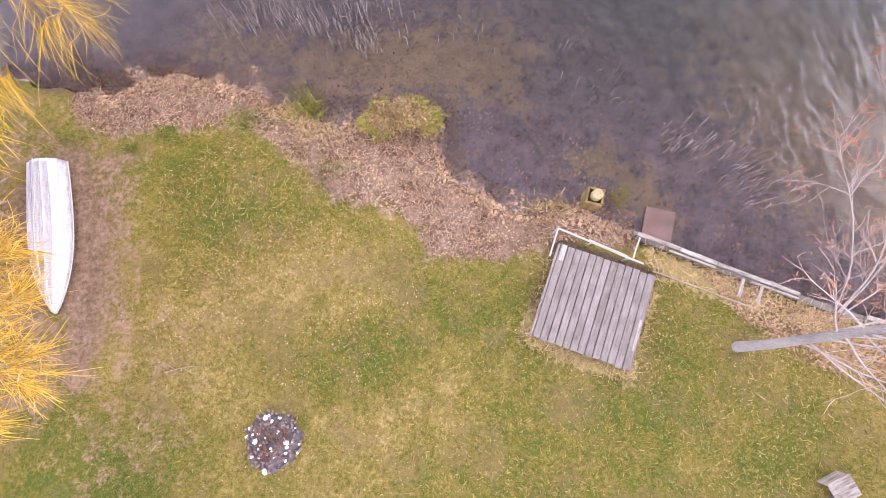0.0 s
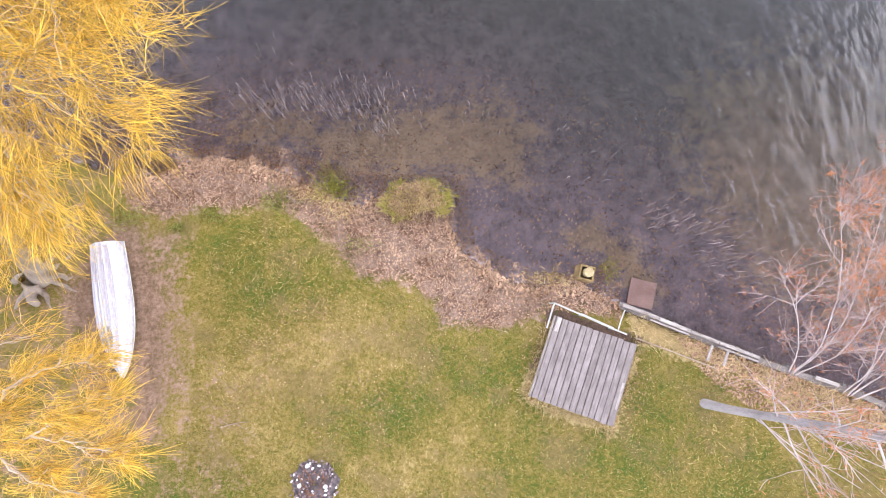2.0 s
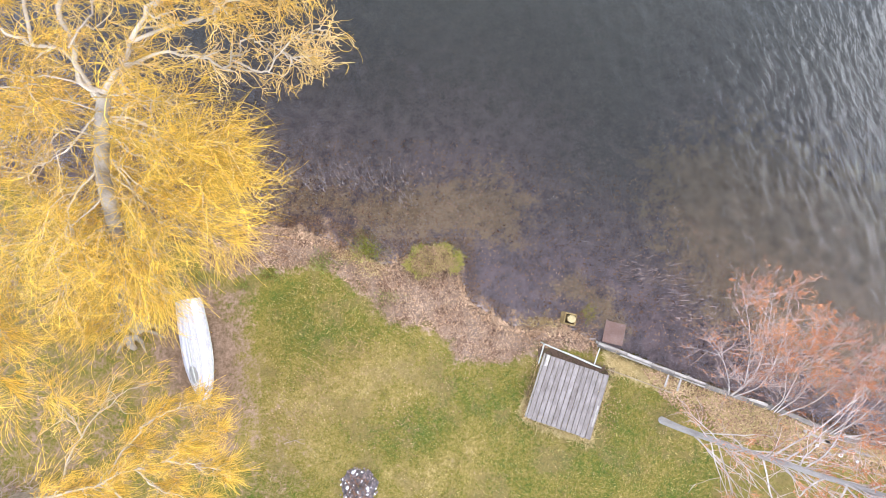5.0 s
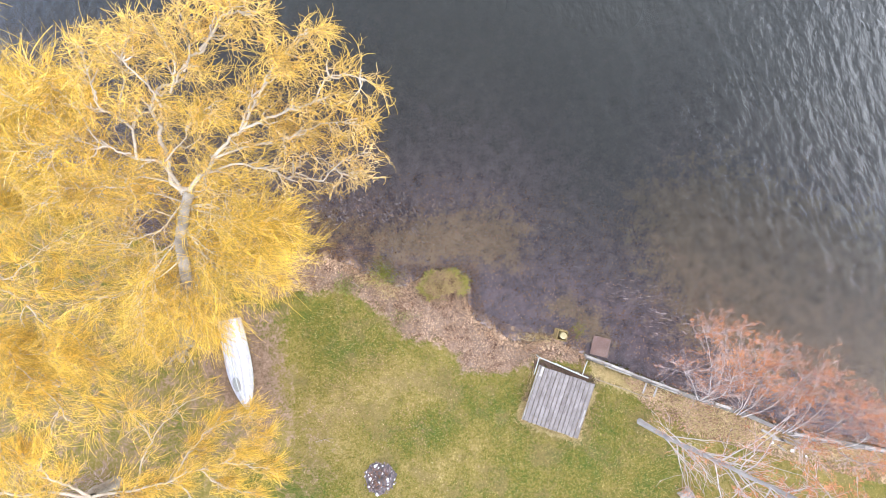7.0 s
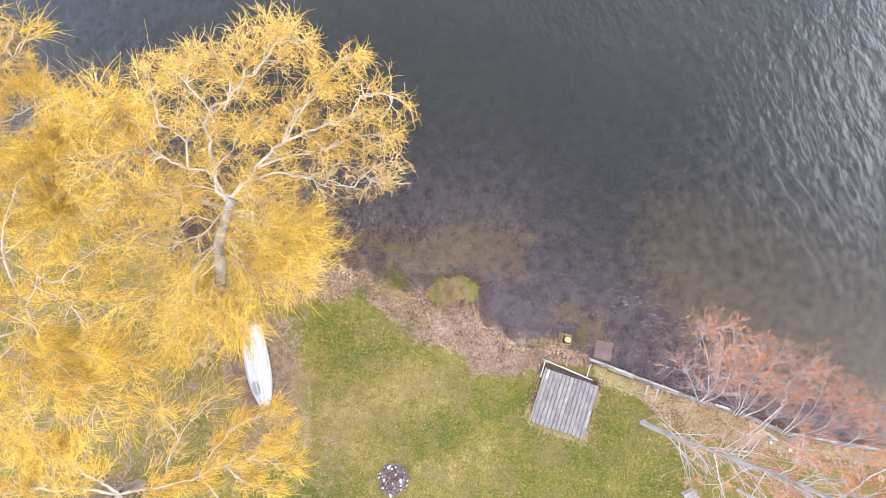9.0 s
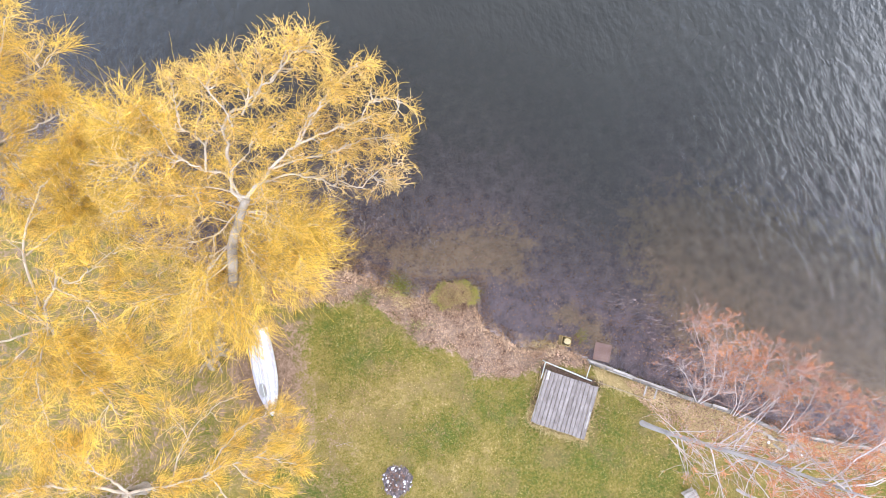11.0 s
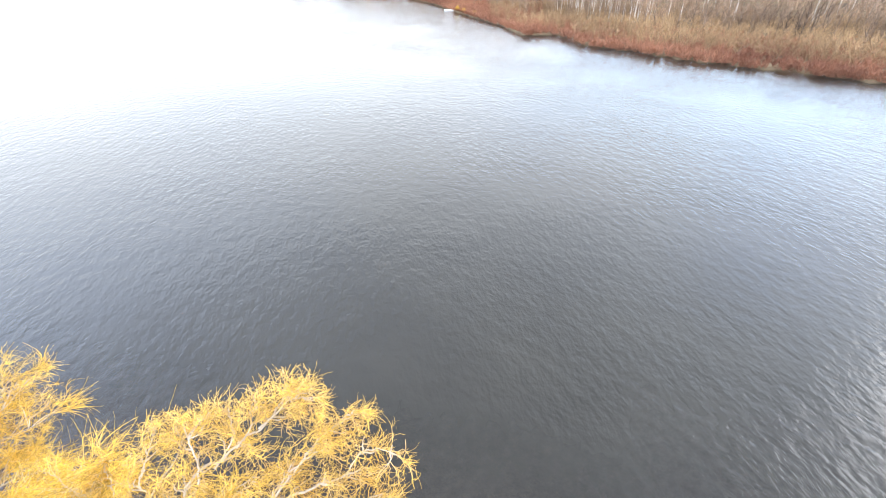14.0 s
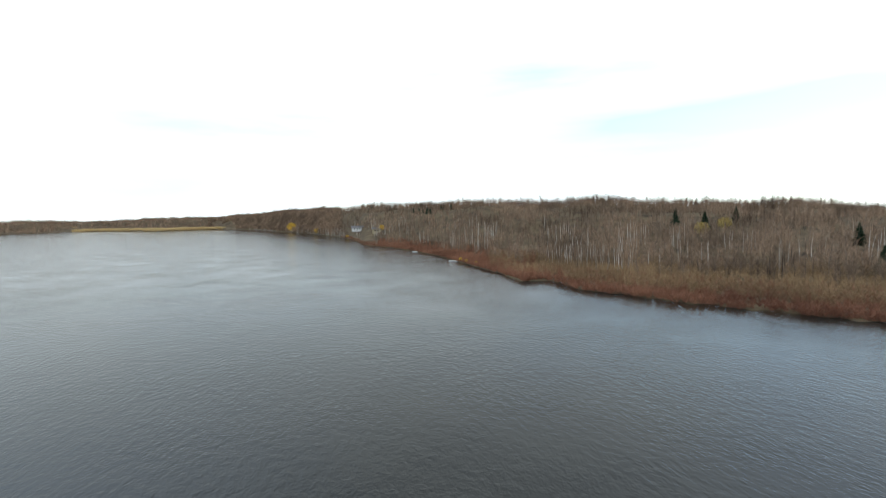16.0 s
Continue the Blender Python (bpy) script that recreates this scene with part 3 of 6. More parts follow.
SAND_2 = [(3.2, 4.7), (4.6, 4.2), (5.6, 2.9), (6.4, 3.0), (5.6, 4.6), (4.2, 5.4)]
SAND_3 = [(7.5, 10), (8, 6.5), (9.6, 3.6), (14, 1.0), (24, -1.2), (26, 6), (18, 9), (12, 11.5)]

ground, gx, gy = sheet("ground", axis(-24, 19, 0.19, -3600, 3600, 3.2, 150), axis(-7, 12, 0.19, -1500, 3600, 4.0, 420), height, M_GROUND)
g_out, g_far = near_out(gx, gy), far_in(gx, gy)
store(ground, "litter", inside(gx, gy, LITTER, 1.0))
store(ground, "dirt", np.maximum.reduce([inside(gx, gy, DIRT, 1.2), inside(gx, gy, WORN_2, 2.2) * 0.36, inside(gx, gy, WORN, 1.6) * (0.56 - 0.13 * smooth(-10.4, -11.6, gx))]))
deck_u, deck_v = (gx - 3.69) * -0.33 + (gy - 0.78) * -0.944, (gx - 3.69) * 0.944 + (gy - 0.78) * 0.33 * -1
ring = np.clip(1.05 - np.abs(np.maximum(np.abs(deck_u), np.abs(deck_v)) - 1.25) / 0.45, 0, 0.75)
# deck_u: dark litter on the lake side; deck_v: the deck's west-side shadow, painted in
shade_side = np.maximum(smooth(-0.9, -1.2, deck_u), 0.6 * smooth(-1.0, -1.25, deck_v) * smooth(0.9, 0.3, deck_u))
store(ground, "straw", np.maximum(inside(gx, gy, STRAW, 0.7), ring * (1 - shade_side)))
store(ground, "soil_shade", np.clip(0.98 - np.abs(np.maximum(np.abs(deck_u), np.abs(deck_v)) - 1.3) / 0.4, 0, 1) * shade_side + 0.5 * smooth(-0.55, -0.1, g_out) * (g_out < 0.4) * (gx < 5))
store(ground, "lush", np.maximum.reduce([inside(gx, gy, p, 1.5) for p in (LUSH, LUSH_2, LUSH_3, LUSH_4)] + [inside(gx, gy, LUSH_5, 2.5) * 0.6]))
store(ground, "dry", np.maximum.reduce([inside(gx, gy, p, 1.5) for p in (DRY, DRY_2, DRY_3)]))
store(ground, "clay", inside(gx, gy, CLAY_2, 0.8) * 0.7)
store(ground, "lakebed", smooth(-0.02, 0.16, g_out) * (g_far < 0))
store(ground, "sand", np.maximum.reduce([inside(gx, gy, SAND, 3.0), inside(gx, gy, SAND_2, 1.6), inside(gx, gy, SAND_3, 5.0)]))
store(ground, "woods", smooth(-14, -9, g_far))
tagged(ground, "patchy spring lawn, leaf litter and wooded banks round a lake", "ground", kind="structure")

water, wx, wy = sheet("water", axis(-26, 22, 0.4, -2600, 900, 12.0, 300), axis(-3, 20, 0.4, -60, 3000, 12.0, 420), lambda x, y: np.full(np.shape(x), WATER), M_WATER)
w_depth = np.clip(WATER - height(wx, wy), 0, 5)
store(water, "murk", 1 - np.exp(-((w_depth / 0.42) ** 1.8)))
store(water, "calm", smooth(4.5, 0.5, near_out(wx, wy)))
tagged(water, "dark rippled lake water, clear over its shallow edge", "water", kind="structure")


# ---- trees near by ----
def spline(points, k):
    """k points along a smooth line through a few."""
    p = np.array(points, float)
    s = np.linspace(0, len(p) - 1, k)
    i = np.clip(s.astype(int), 0, len(p) - 2)
    f = (s - i)[:, None]
    pad = np.concatenate([[2 * p[0] - p[1]], p, [2 * p[-1] - p[-2]]])
    a, b, c, d = pad[i], pad[i + 1], pad[i + 2], pad[i + 3]
    return 0.5 * (2 * b + (c - a) * f + (2 * a - 5 * b + 4 * c - d) * f**2 + (3 * b - a - 3 * c + d) * f**3)


def wobble(path, size, r):
    k = len(path)
    w = np.cumsum(r.normal(size=(k, 3)), 0)
    w -= np.linspace(0, 1, k)[:, None] * w[-1]
    return path + w * size * np.sin(np.linspace(0, np.pi, k))[:, None]


def twig_paths(start, head, length, droop, k=4):
    """Whips that leave along head and bend down under their weight."""
    s = np.linspace(0, 1, k)[None, :, None]
    L = length[:, None, None]
    p = start[:, None, :] + head[:, None, :] * s * L
    p = p + np.array([0, 0, -1.0]) * (droop[:, None, None] * (s * L) ** 2)
    return p


def side_branches(r, limb, count, lo, hi, lengths, spread, lift, k=6, rise=0.1, taper=0.0, crook=0.02, bow=0.08):
    """Branches off one limb path, leaving it sideways and onward."""
    out = []
    n = len(limb)
    tan = unit(np.gradient(limb, axis=0))
    for _ in range(count):
        s = r.uniform(lo, hi) * (n - 1)
        i = min(int(s), n - 2)
        p = limb[i] + (limb[i + 1] - limb[i]) * (s - i)
        d = unit(tan[i] + r.normal(size=3) * spread + np.array([0, 0, lift]))
        L = r.uniform(*lengths) * (1 - taper * s / (n - 1))
        end = p + d * L + np.array([0, 0, (rise - 0.05 + r.uniform(-0.1, 0.1)) * L])
        end[2] = max(end[2], p[2] - (0.2 if rise > 0 else 0.5) * L)
        mid = (p + end) / 2 + r.normal(size=3) * bow * L + np.array([0, 0, rise * L])
        out.append(wobble(spline([p, mid, end], k), crook * L, r))
    return out


def curls(r, start, head, length, droop, curl, k=6, sway=0.0):
    """Thin whips that leave along head, each bending its own way and down under its weight."""
    n = len(start)
    d, p, out = unit(head), start, [start]
    turn = unit(r.normal(size=(n, 3)) * 0.6 + sway) * curl[:, None]
    step = (length / (k - 1))[:, None]
    for i in range(k - 1):
        d = unit(d + (turn + r.normal(size=(n, 3)) * curl[:, None] * 0.45 + np.array([0, 0, -1.0]) * droop[:, None]) * (1.4 / (k - 1)))
        p = p + d * step
        out.append(p)
    return np.stack(out, 1)


def willow(at, trunk_points, limbs, short, long, label, seed, radius=0.36, reach=(0.5, 1.3), roots=False, bare=0.1):
    """A willow: leaning trunk, crooked limbs, finer branches, short curling upper twigs and longer yellow whips below.
    limbs: (where on the trunk 0 to 1 or -1 for its own start, points to the tip, thickness, share of short twigs, share of long whips)."""
    r = np.random.default_rng(seed)
    tree = thing("willow_tree", at, label, "tree", "willows on the bank")
    trunk = wobble(spline(trunk_points, 16), 0.04, r)
    rad = radius * (1 + 0.5 * np.exp(-np.linspace(0, 10, 16))) * np.linspace(1, 0.55, 16)
    mesh_part("trunk", tubes(trunk[None], rad[None], 12), M_TRUNK, tree, smooth=True)
    if roots:
        for k in range(9):
            a = -3.0 + k * 0.62 + r.uniform(-0.2, 0.2)
            d = np.array([math.cos(a), math.sin(a), 0])
            p = np.array(at) + d * radius * 0.9
            rt = wobble(spline([p + np.array([0, 0, 0.3]), p + d * 0.4 + np.array([0, 0, 0.1]), p + d * r.uniform(0.6, 1.1) + np.array([0, 0, -0.03])], 8), 0.06, r)
            mesh_part("root", tubes(rt[None], (r.uniform(0.12, 0.22) * np.linspace(1, 0.2, 8))[None], 7), M_TRUNK, tree, smooth=True)
    fine, w_short, w_long, clump = [], [], [], []
    for where, points, thick, share, share_long in limbs:
        if where < 0:
            line = [np.array(p, float) for p in points]
        else:
            s = where * 15
            i = min(int(s), 14)
            line = [trunk[i] + (trunk[i + 1] - trunk[i]) * (s - i)] + [np.array(p, float) for p in points]
        if len(line) == 2:
            gap = np.linalg.norm(line[1] - line[0])
            line.insert(1, line[0] * 0.5 + line[1] * 0.5 + np.array([0, 0, 0.1 * gap]) + r.normal(size=3) * 0.06 * gap)
        span = sum(np.linalg.norm(q - p) for p, q in zip(line, line[1:]))
        k = 14 + 3 * len(line)
        limb = wobble(spline(line, k), 0.02 * span ** 0.5, r)
        bough = mesh_part("limb", tubes(limb[None], (thick * 0.72 * np.linspace(1, 0.16, k))[None], 7), M_WILLOW, tree, smooth=True)
        upper = share > share_long
        if upper:
            subs = side_branches(r, limb, int(4 + span * 3.8), 0.15, 1.0, (0.26, 0.72), 0.55, -0.12, 7, -0.05, 0.5, 0.05)
        else:
            subs = side_branches(r, limb, int(6 + span * 2.2), bare, 1.0, (0.4, 1.1), 0.75, 0.0, 7, crook=0.045)
        for sub in subs:
            mesh_part("branch", tubes(sub[None], (min(max(thick * (0.5 if upper else 0.32), 0.012), 0.027) * np.linspace(1, 0.35, 7))[None], 4), M_WILLOW, bough)
            heavy = r.uniform(0.25, 1) ** 1.6
            lean = unit(r.normal(size=3) * np.array([1, 1, 0.3]))
            layer = [(sub, 0.5)]
            for tw in side_branches(r, sub, 4, 0.25, 1.0, (0.18, 0.5) if upper else (0.4, 1.0), 0.7, -0.1 if upper else 0.0, 7, -0.06 if upper else 0.05, 0.0, 0.07):
                layer.append((tw, 1.0))
                if upper:
                    layer += [(tt, 0.8) for tt in side_branches(r, tw, 3, 0.2, 1.0, (0.12, 0.34), 0.7, -0.1, 7, -0.05, 0.0, 0.08)]
            for tw, w in layer:
                fine.append(tw)
                w_short.append(share * w)
                w_long.append(share_long * w * heavy)
                clump.append(lean)
    fine, clump = np.array(fine), np.array(clump)
    mesh_part("twig", tubes(fine[:, ::2], np.broadcast_to(0.0092 * np.array([1, 0.9, 0.7, 0.45]), (len(fine), 4)), 3), M_YOUNG, tree, kind="stuff")
    axis_p = trunk[9]

    def pick(n, weight, low):
        at_ = r.choice(len(fine), n, p=np.array(weight) / np.sum(weight))
        s = r.uniform(low, 1, n) ** 0.8 * 5.999
        i = s.astype(int)
        st = fine[at_, i] + (fine[at_, i + 1] - fine[at_, i]) * (s - i)[:, None]
        return at_, st, unit(fine[at_, i + 1] - fine[at_, i]), unit((st - axis_p) * np.array([1, 1, 0.2]))

    at_, st, along, away = pick(short, w_short, 0.2)
    head = unit(along * 1.1 + away * 0.35 + r.normal(size=(short, 3)) * 0.3 + np.array([0, 0, -0.12]))
    paths = curls(r, st, head, r.uniform(0.12, 0.42, short), r.uniform(-0.3, 0.6, short), r.uniform(0.5, 2.2, short), 6)
    mesh_part("upper_crown", tubes(paths, r.uniform(0.0034, 0.0064, short)[:, None] * np.array([[1, 0.95, 0.9, 0.8, 0.65, 0.4]]), 3), M_TOPTWIG, tree, "fine yellow leafless twigs", kind="stuff")
    at_, st, along, away = pick(long, w_long, 0.1)
    low = np.clip((8.0 - st[:, 2]) / 4.0, 0.0, 1.0)[:, None]
    head = unit(along * 0.4 + away * (0.3 + 0.55 * low) + clump[at_] * 0.5 + r.normal(size=(long, 3)) * (0.5 - 0.24 * low) + np.array([0, 0, 0.1]))
    L = r.uniform(*reach, long) * r.uniform(0.45, 1, long)
    loose = np.clip((st[:, 2] - 2.5) / 4.5, 0.4, 1.0)
    L = L * (1.35 - 0.35 * loose)
    paths = curls(r, st, head, L, r.uniform(0.25, 1.0, long), r.uniform(0.4, 1.9, long) * loose, 6, clump[at_] * 0.7)
    paths[:, :, 2] = np.maximum(paths[:, :, 2], 0.15 + r.uniform(0, 0.4, (long, 1)))
    mesh_part("weeping_crown", tubes(paths, r.uniform(0.0042, 0.0082, long)[:, None] * np.linspace(1, 0.4, 6)[None], 3), M_TWIG, tree, "long yellow leafless whips", kind="stuff")
    for c in tree.children:
        c.matrix_parent_inverse = tree.matrix_world.inverted()
    return tree


def bare_tree(at, stems, label, seed, group, boughs=9, buds=1500, bark=M_BARK, reach=(1.4, 3.6), thin=0.009, spread=0.42):
    """A leafless tree or shrub: stems as (path, radius, branch count), side branches, twigs and rusty buds."""
    r = np.random.default_rng(seed)
    tree = thing("bare_tree", at, label, "tree", group)
    ends = []
    for path, radius, count in stems:
        st = wobble(spline(path, 18), 0.012 + radius * 0.1, r)
        flare = 1 + (0.2 if radius > 0.1 else 0.0) * np.exp(-np.linspace(0, 12, 18))
        bough = mesh_part("trunk" if radius > 0.1 else "stem", tubes(st[None], (radius * flare * np.linspace(1, 0.16, 18))[None], 10), bark, tree, smooth=True)
        bs = side_branches(r, st, count, 0.18, 0.98, reach, spread, 0.2, 8, 0.02, 0.4, 0.012, 0.03)
        for b in bs:
            mesh_part("branch", tubes(b[None], (max(radius * 0.19, thin * 1.4) * np.linspace(1, 0.25, 8))[None], 5), M_PALE, bough)
        for b in [st[6:]] + bs:
            ends += side_branches(r, b, boughs, 0.25, 1.0, (0.25, 0.95), 0.42, 0.15, rise=0.0, crook=0.015, bow=0.03)
    ends = np.array(ends)
    more = []
    for e in ends:
        more += side_branches(r, e, 1, 0.3, 1.0, (0.15, 0.45), 0.5, 0.12, rise=0.0, crook=0.015, bow=0.03)
    ends = np.concatenate([ends, np.array(more)])
    mesh_part("twig", tubes(ends, np.broadcast_to(thin * np.linspace(1, 0.35, 6), ends.shape[:2]), 3), M_PINKTWIG, tree, kind="stuff")
    high_up = ends[:, 5, 2] / ends[:, 5, 2].max()
    chance = np.clip(high_up, 0.05, 1) ** 1.5 * r.uniform(0, 1, len(ends)) ** 2.5
    pick = r.choice(len(ends), buds, p=chance / chance.sum())
    c = ends[pick, r.integers(3, 6, buds)] + r.normal(size=(buds, 3)) * 0.04
    d = unit(r.normal(size=(buds, 3)) + np.array([0, 0, 0.5]))
    mesh_part("rusty_bud", tubes(np.stack([c, c + d * r.uniform(0.03, 0.11, buds)[:, None]], 1), np.broadcast_to(np.array([0.0095, 0.004]), (buds, 2)), 3), M_BUD, tree, "rusty orange buds", kind="stuff")
    for ch in tree.children:
        ch.matrix_parent_inverse = tree.matrix_world.inverted()
    return tree


high = [(1.0, [(-6.95, 8.84, 9.3), (-6.42, 9.17, 9.7), (-5.58, 9.63, 10.3), (-4.80, 10.30, 10.9), (-4.36, 10.41, 11.2)], 0.085, 1.0, 0.1),
        (-1, [(-5.58, 9.63, 10.3), (-5.13, 9.75, 10.4), (-4.46, 9.88, 10.6), (-3.96, 9.89, 10.7), (-3.49, 10.29, 11.0), (-3.03, 10.40, 11.2), (-2.75, 10.25, 11.2)], 0.05, 1.2, 0),
        (-1, [(-5.58, 9.63, 10.3), (-5.17, 10.20, 10.7), (-4.63, 10.51, 11.1), (-4.05, 10.88, 11.5), (-3.75, 10.98, 11.7)], 0.045, 1.3, 0),
        (-1, [(-6.42, 9.17, 9.7), (-5.33, 9.49, 9.9), (-4.73, 9.47, 10.1), (-4.30, 9.49, 10.2), (-3.61, 9.72, 10.4), (-2.95, 9.58, 10.6)], 0.045, 1.1, 0),
        (-1, [(-6.95, 8.84, 9.3), (-6.03, 9.11, 9.5), (-5.35, 8.97, 9.6), (-4.88, 8.73, 9.7), (-4.61, 8.81, 9.7), (-4.37, 9.04, 9.8), (-4.10, 9.15, 9.8), (-3.77, 8.99, 9.9), (-3.40, 8.78, 9.9), (-2.95, 8.78, 10.0)], 0.04, 0.1, 0),
        (-1, [(-4.61, 8.81, 9.7), (-4.07, 8.68, 9.6), (-3.47, 9.01, 9.9), (-2.97, 9.15, 10.1)], 0.03, 0.3, 0),
        (1.0, [(-7.66, 8.66, 9.2), (-7.62, 9.13, 9.6), (-7.36, 9.72, 10.1), (-7.16, 10.05, 10.5), (-6.79, 10.22, 10.8), (-6.34, 10.53, 11.1), (-5.86, 10.81, 11.4), (-5.45, 11.17, 11.75), (-5.2, 11.38, 11.95)], 0.08, 1.0, 0.1),
        (-1, [(-5.86, 10.81, 11.4), (-5.39, 11.11, 11.7), (-4.98, 11.22, 11.85), (-4.5, 11.18, 12.0)], 0.04, 1.0, 0),
        (-1, [(-6.34, 10.53, 11.1), (-6.04, 10.87, 11.4), (-6.00, 11.1, 11.65), (-6.00, 11.3, 11.8)], 0.035, 1.0, 0),
        (-1, [(-7.16, 10.05, 10.5), (-7.18, 10.23, 10.7), (-7.29, 10.58, 11.0), (-7.35, 10.82, 11.2), (-7.29, 11.05, 11.4)], 0.04, 1.0, 0),
        (-1, [(-6.79, 10.22, 10.8), (-6.55, 10.66, 11.1), (-6.50, 10.94, 11.35), (-6.67, 11.12, 11.5)], 0.035, 1.0, 0),
        (-1, [(-7.62, 9.13, 9.6), (-7.0, 9.5, 10.0), (-6.4, 9.9, 10.4), (-5.8, 10.1, 10.8)], 0.03, 0.9, 0.2)]
left = [(-1, [(-7.55, 8.5, 9.0), (-7.79, 9.1, 9.45), (-8.27, 9.17, 9.6), (-8.57, 9.34, 9.8), (-8.92, 9.48, 9.9), (-9.31, 9.59, 10.0), (-9.71, 9.57, 10.0)], 0.055, 0.9, 0.4),
        (-1, [(-8.27, 9.17, 9.6), (-8.23, 9.76, 10.0), (-8.41, 9.96, 10.2), (-8.52, 10.20, 10.4), (-8.56, 10.68, 10.7), (-8.56, 11.15, 10.95)], 0.045, 1.1, 0.1),
        (-1, [(-8.35, 9.97, 10.1), (-8.01, 10.44, 10.5), (-7.91, 10.88, 10.8), (-7.93, 11.15, 10.95)], 0.03, 1.0, 0.1),
        (-1, [(-7.6, 8.45, 8.95), (-7.93, 8.75, 9.1), (-8.75, 8.87, 9.2), (-8.97, 8.68, 9.2), (-9.53, 8.64, 9.2), (-10.21, 8.61, 9.2)], 0.035, 0.5, 0.4),
        (-1, [(-7.7, 8.3, 8.75), (-8.35, 8.57, 8.8), (-8.90, 8.53, 8.8), (-9.13, 8.41, 8.8), (-9.95, 8.48, 8.8)], 0.03, 0.5, 0.4),
        (-1, [(-8.0, 7.9, 8.2), (-8.81, 8.19, 8.2), (-9.55, 8.01, 8.0), (-10.04, 7.99, 8.0), (-10.72, 7.75, 7.8)], 0.03, 0.4, 0.8),
        (-1, [(-8.92, 9.48, 9.9), (-9.34, 10.12, 10.0), (-9.79, 10.62, 10.1), (-10.1, 10.9, 10.2)], 0.03, 0.9, 0.8),
        (-1, [(-9.31, 9.59, 10.0), (-9.9, 10.0, 9.7), (-10.5, 10.4, 9.5), (-11.2, 10.6, 9.2)], 0.03, 0.5, 1.3),
        (-1, [(-9.71, 9.57, 10.0), (-10.4, 9.3, 9.5), (-11.2, 9.2, 9.0)], 0.03, 0.4, 1.3),
        (-1, [(-10.21, 8.61, 9.2), (-11.0, 8.4, 8.6), (-11.8, 8.2, 8.0)], 0.03, 0.3, 1.2)]
right = [(-1, [(-7.45, 8.5, 8.95), (-7.07, 8.66, 8.9), (-6.72, 8.57, 8.8), (-6.36, 8.66, 8.7)], 0.03, 0.3, 0.9),
        (-1, [(-7.7, 8.25, 8.6), (-7.17, 8.27, 8.4), (-6.90, 8.01, 8.0), (-6.51, 7.88, 7.8), (-5.95, 7.96, 7.6)], 0.035, 0.2, 1.3)]
skirt = [(0.93, [(-10.1, 7.3, 7.4)], 0.035, 0.2, 0.8),
        (0.85, [(-11.1, 8.8, 6.4)], 0.035, 0.2, 1.4),
        (0.9, [(-5.75, 8.35, 7.0)], 0.035, 0.2, 3.4), (0.9, [(-5.8, 7.7, 6.2)], 0.035, 0.2, 3.2), (0.75, [(-6.9, 6.75, 4.3)], 0.035, 0.1, 2.2), (0.75, [(-7.6, 6.2, 3.4)], 0.035, 0.1, 2.0),
        (0.85, [(-6.5, 7.6, 5.8)], 0.035, 0.2, 2.6),
        (0.75, [(-7.6, 6.9, 4.7)], 0.035, 0.1, 2.2),
        (0.95, [(-6.7, 9.0, 7.0)], 0.035, 0.2, 1.8),
        (0.7, [(-8.0, 6.3, 4.4)], 0.035, 0.1, 1.5),
        (0.62, [(-8.9, 5.9, 4.7)], 0.035, 0.1, 1.2),
        (0.7, [(-10.2, 5.4, 6.0)], 0.035, 0.1, 1.4),
        (0.6, [(-10.9, 4.8, 5.3)], 0.035, 0.1, 1.4),
        (0.7, [(-10.1, 6.6, 5.7)], 0.035, 0.1, 0.9),
        (0.6, [(-11.6, 6.0, 5.5)], 0.035, 0.1, 1.2),
        (0.8, [(-7.8, 8.8, 5.8)], 0.035, 0.2, 1.0)]
fringe = [(0.6, [(-9.4, 4.5, 3.0)], 0.03, 0.1, 2.2), (0.5, [(-10.2, 4.4, 2.6)], 0.03, 0.1, 1.6), (0.6, [(-9.5, 5.3, 3.6)], 0.035, 0.1, 1.6), (0.62, [(-9.0, 4.7, 4.0)], 0.035, 0.1, 1.3), (0.45, [(-10.8, 5.6, 3.8)], 0.035, 0.1, 0.9), (0.45, [(-12.0, 5.4, 4.0)], 0.035, 0.1, 1.2), (0.5, [(-9.9, 5.4, 3.4)], 0.035, 0.1, 1.1), (0.5, [(-13.2, 4.9, 4.4)], 0.035, 0.1, 1.2),
          (0.3, [(-12.0, 4.5, 3.0)], 0.035, 0.1, 1.3), (0.36, [(-11.1, 4.9, 3.2)], 0.035, 0.1, 1.3), (0.25, [(-12.3, 4.3, 2.4)], 0.035, 0.1, 1.5), (0.2, [(-12.9, 3.2, 2.3)], 0.035, 0.1, 1.5), (0.25, [(-11.8, 3.6, 2.4)], 0.035, 0.1, 1.3), (0.3, [(-11.2, 5.6, 2.0)], 0.035, 0.1, 1.6), (0.3, [(-11.6, 5.0, 1.8)], 0.035, 0.1, 1.6), (0.35, [(-10.6, 6.0, 2.2)], 0.035, 0.1, 1.6)]
willow((-12.7, 3.4, 0), [(-12.7, 3.4, -0.1), (-11.6, 4.1, 2.2), (-10.1, 5.1, 4.6), (-8.8, 6.25, 6.55), (-8.46, 7.35, 7.6), (-7.97, 7.96, 8.3), (-7.4, 8.56, 9.0)],
       high + left + right + skirt + fringe, 9800, 15500, "large yellow weeping willow leaning over the lake edge", 21, 0.21, (0.45, 1.35), True, 0.26)
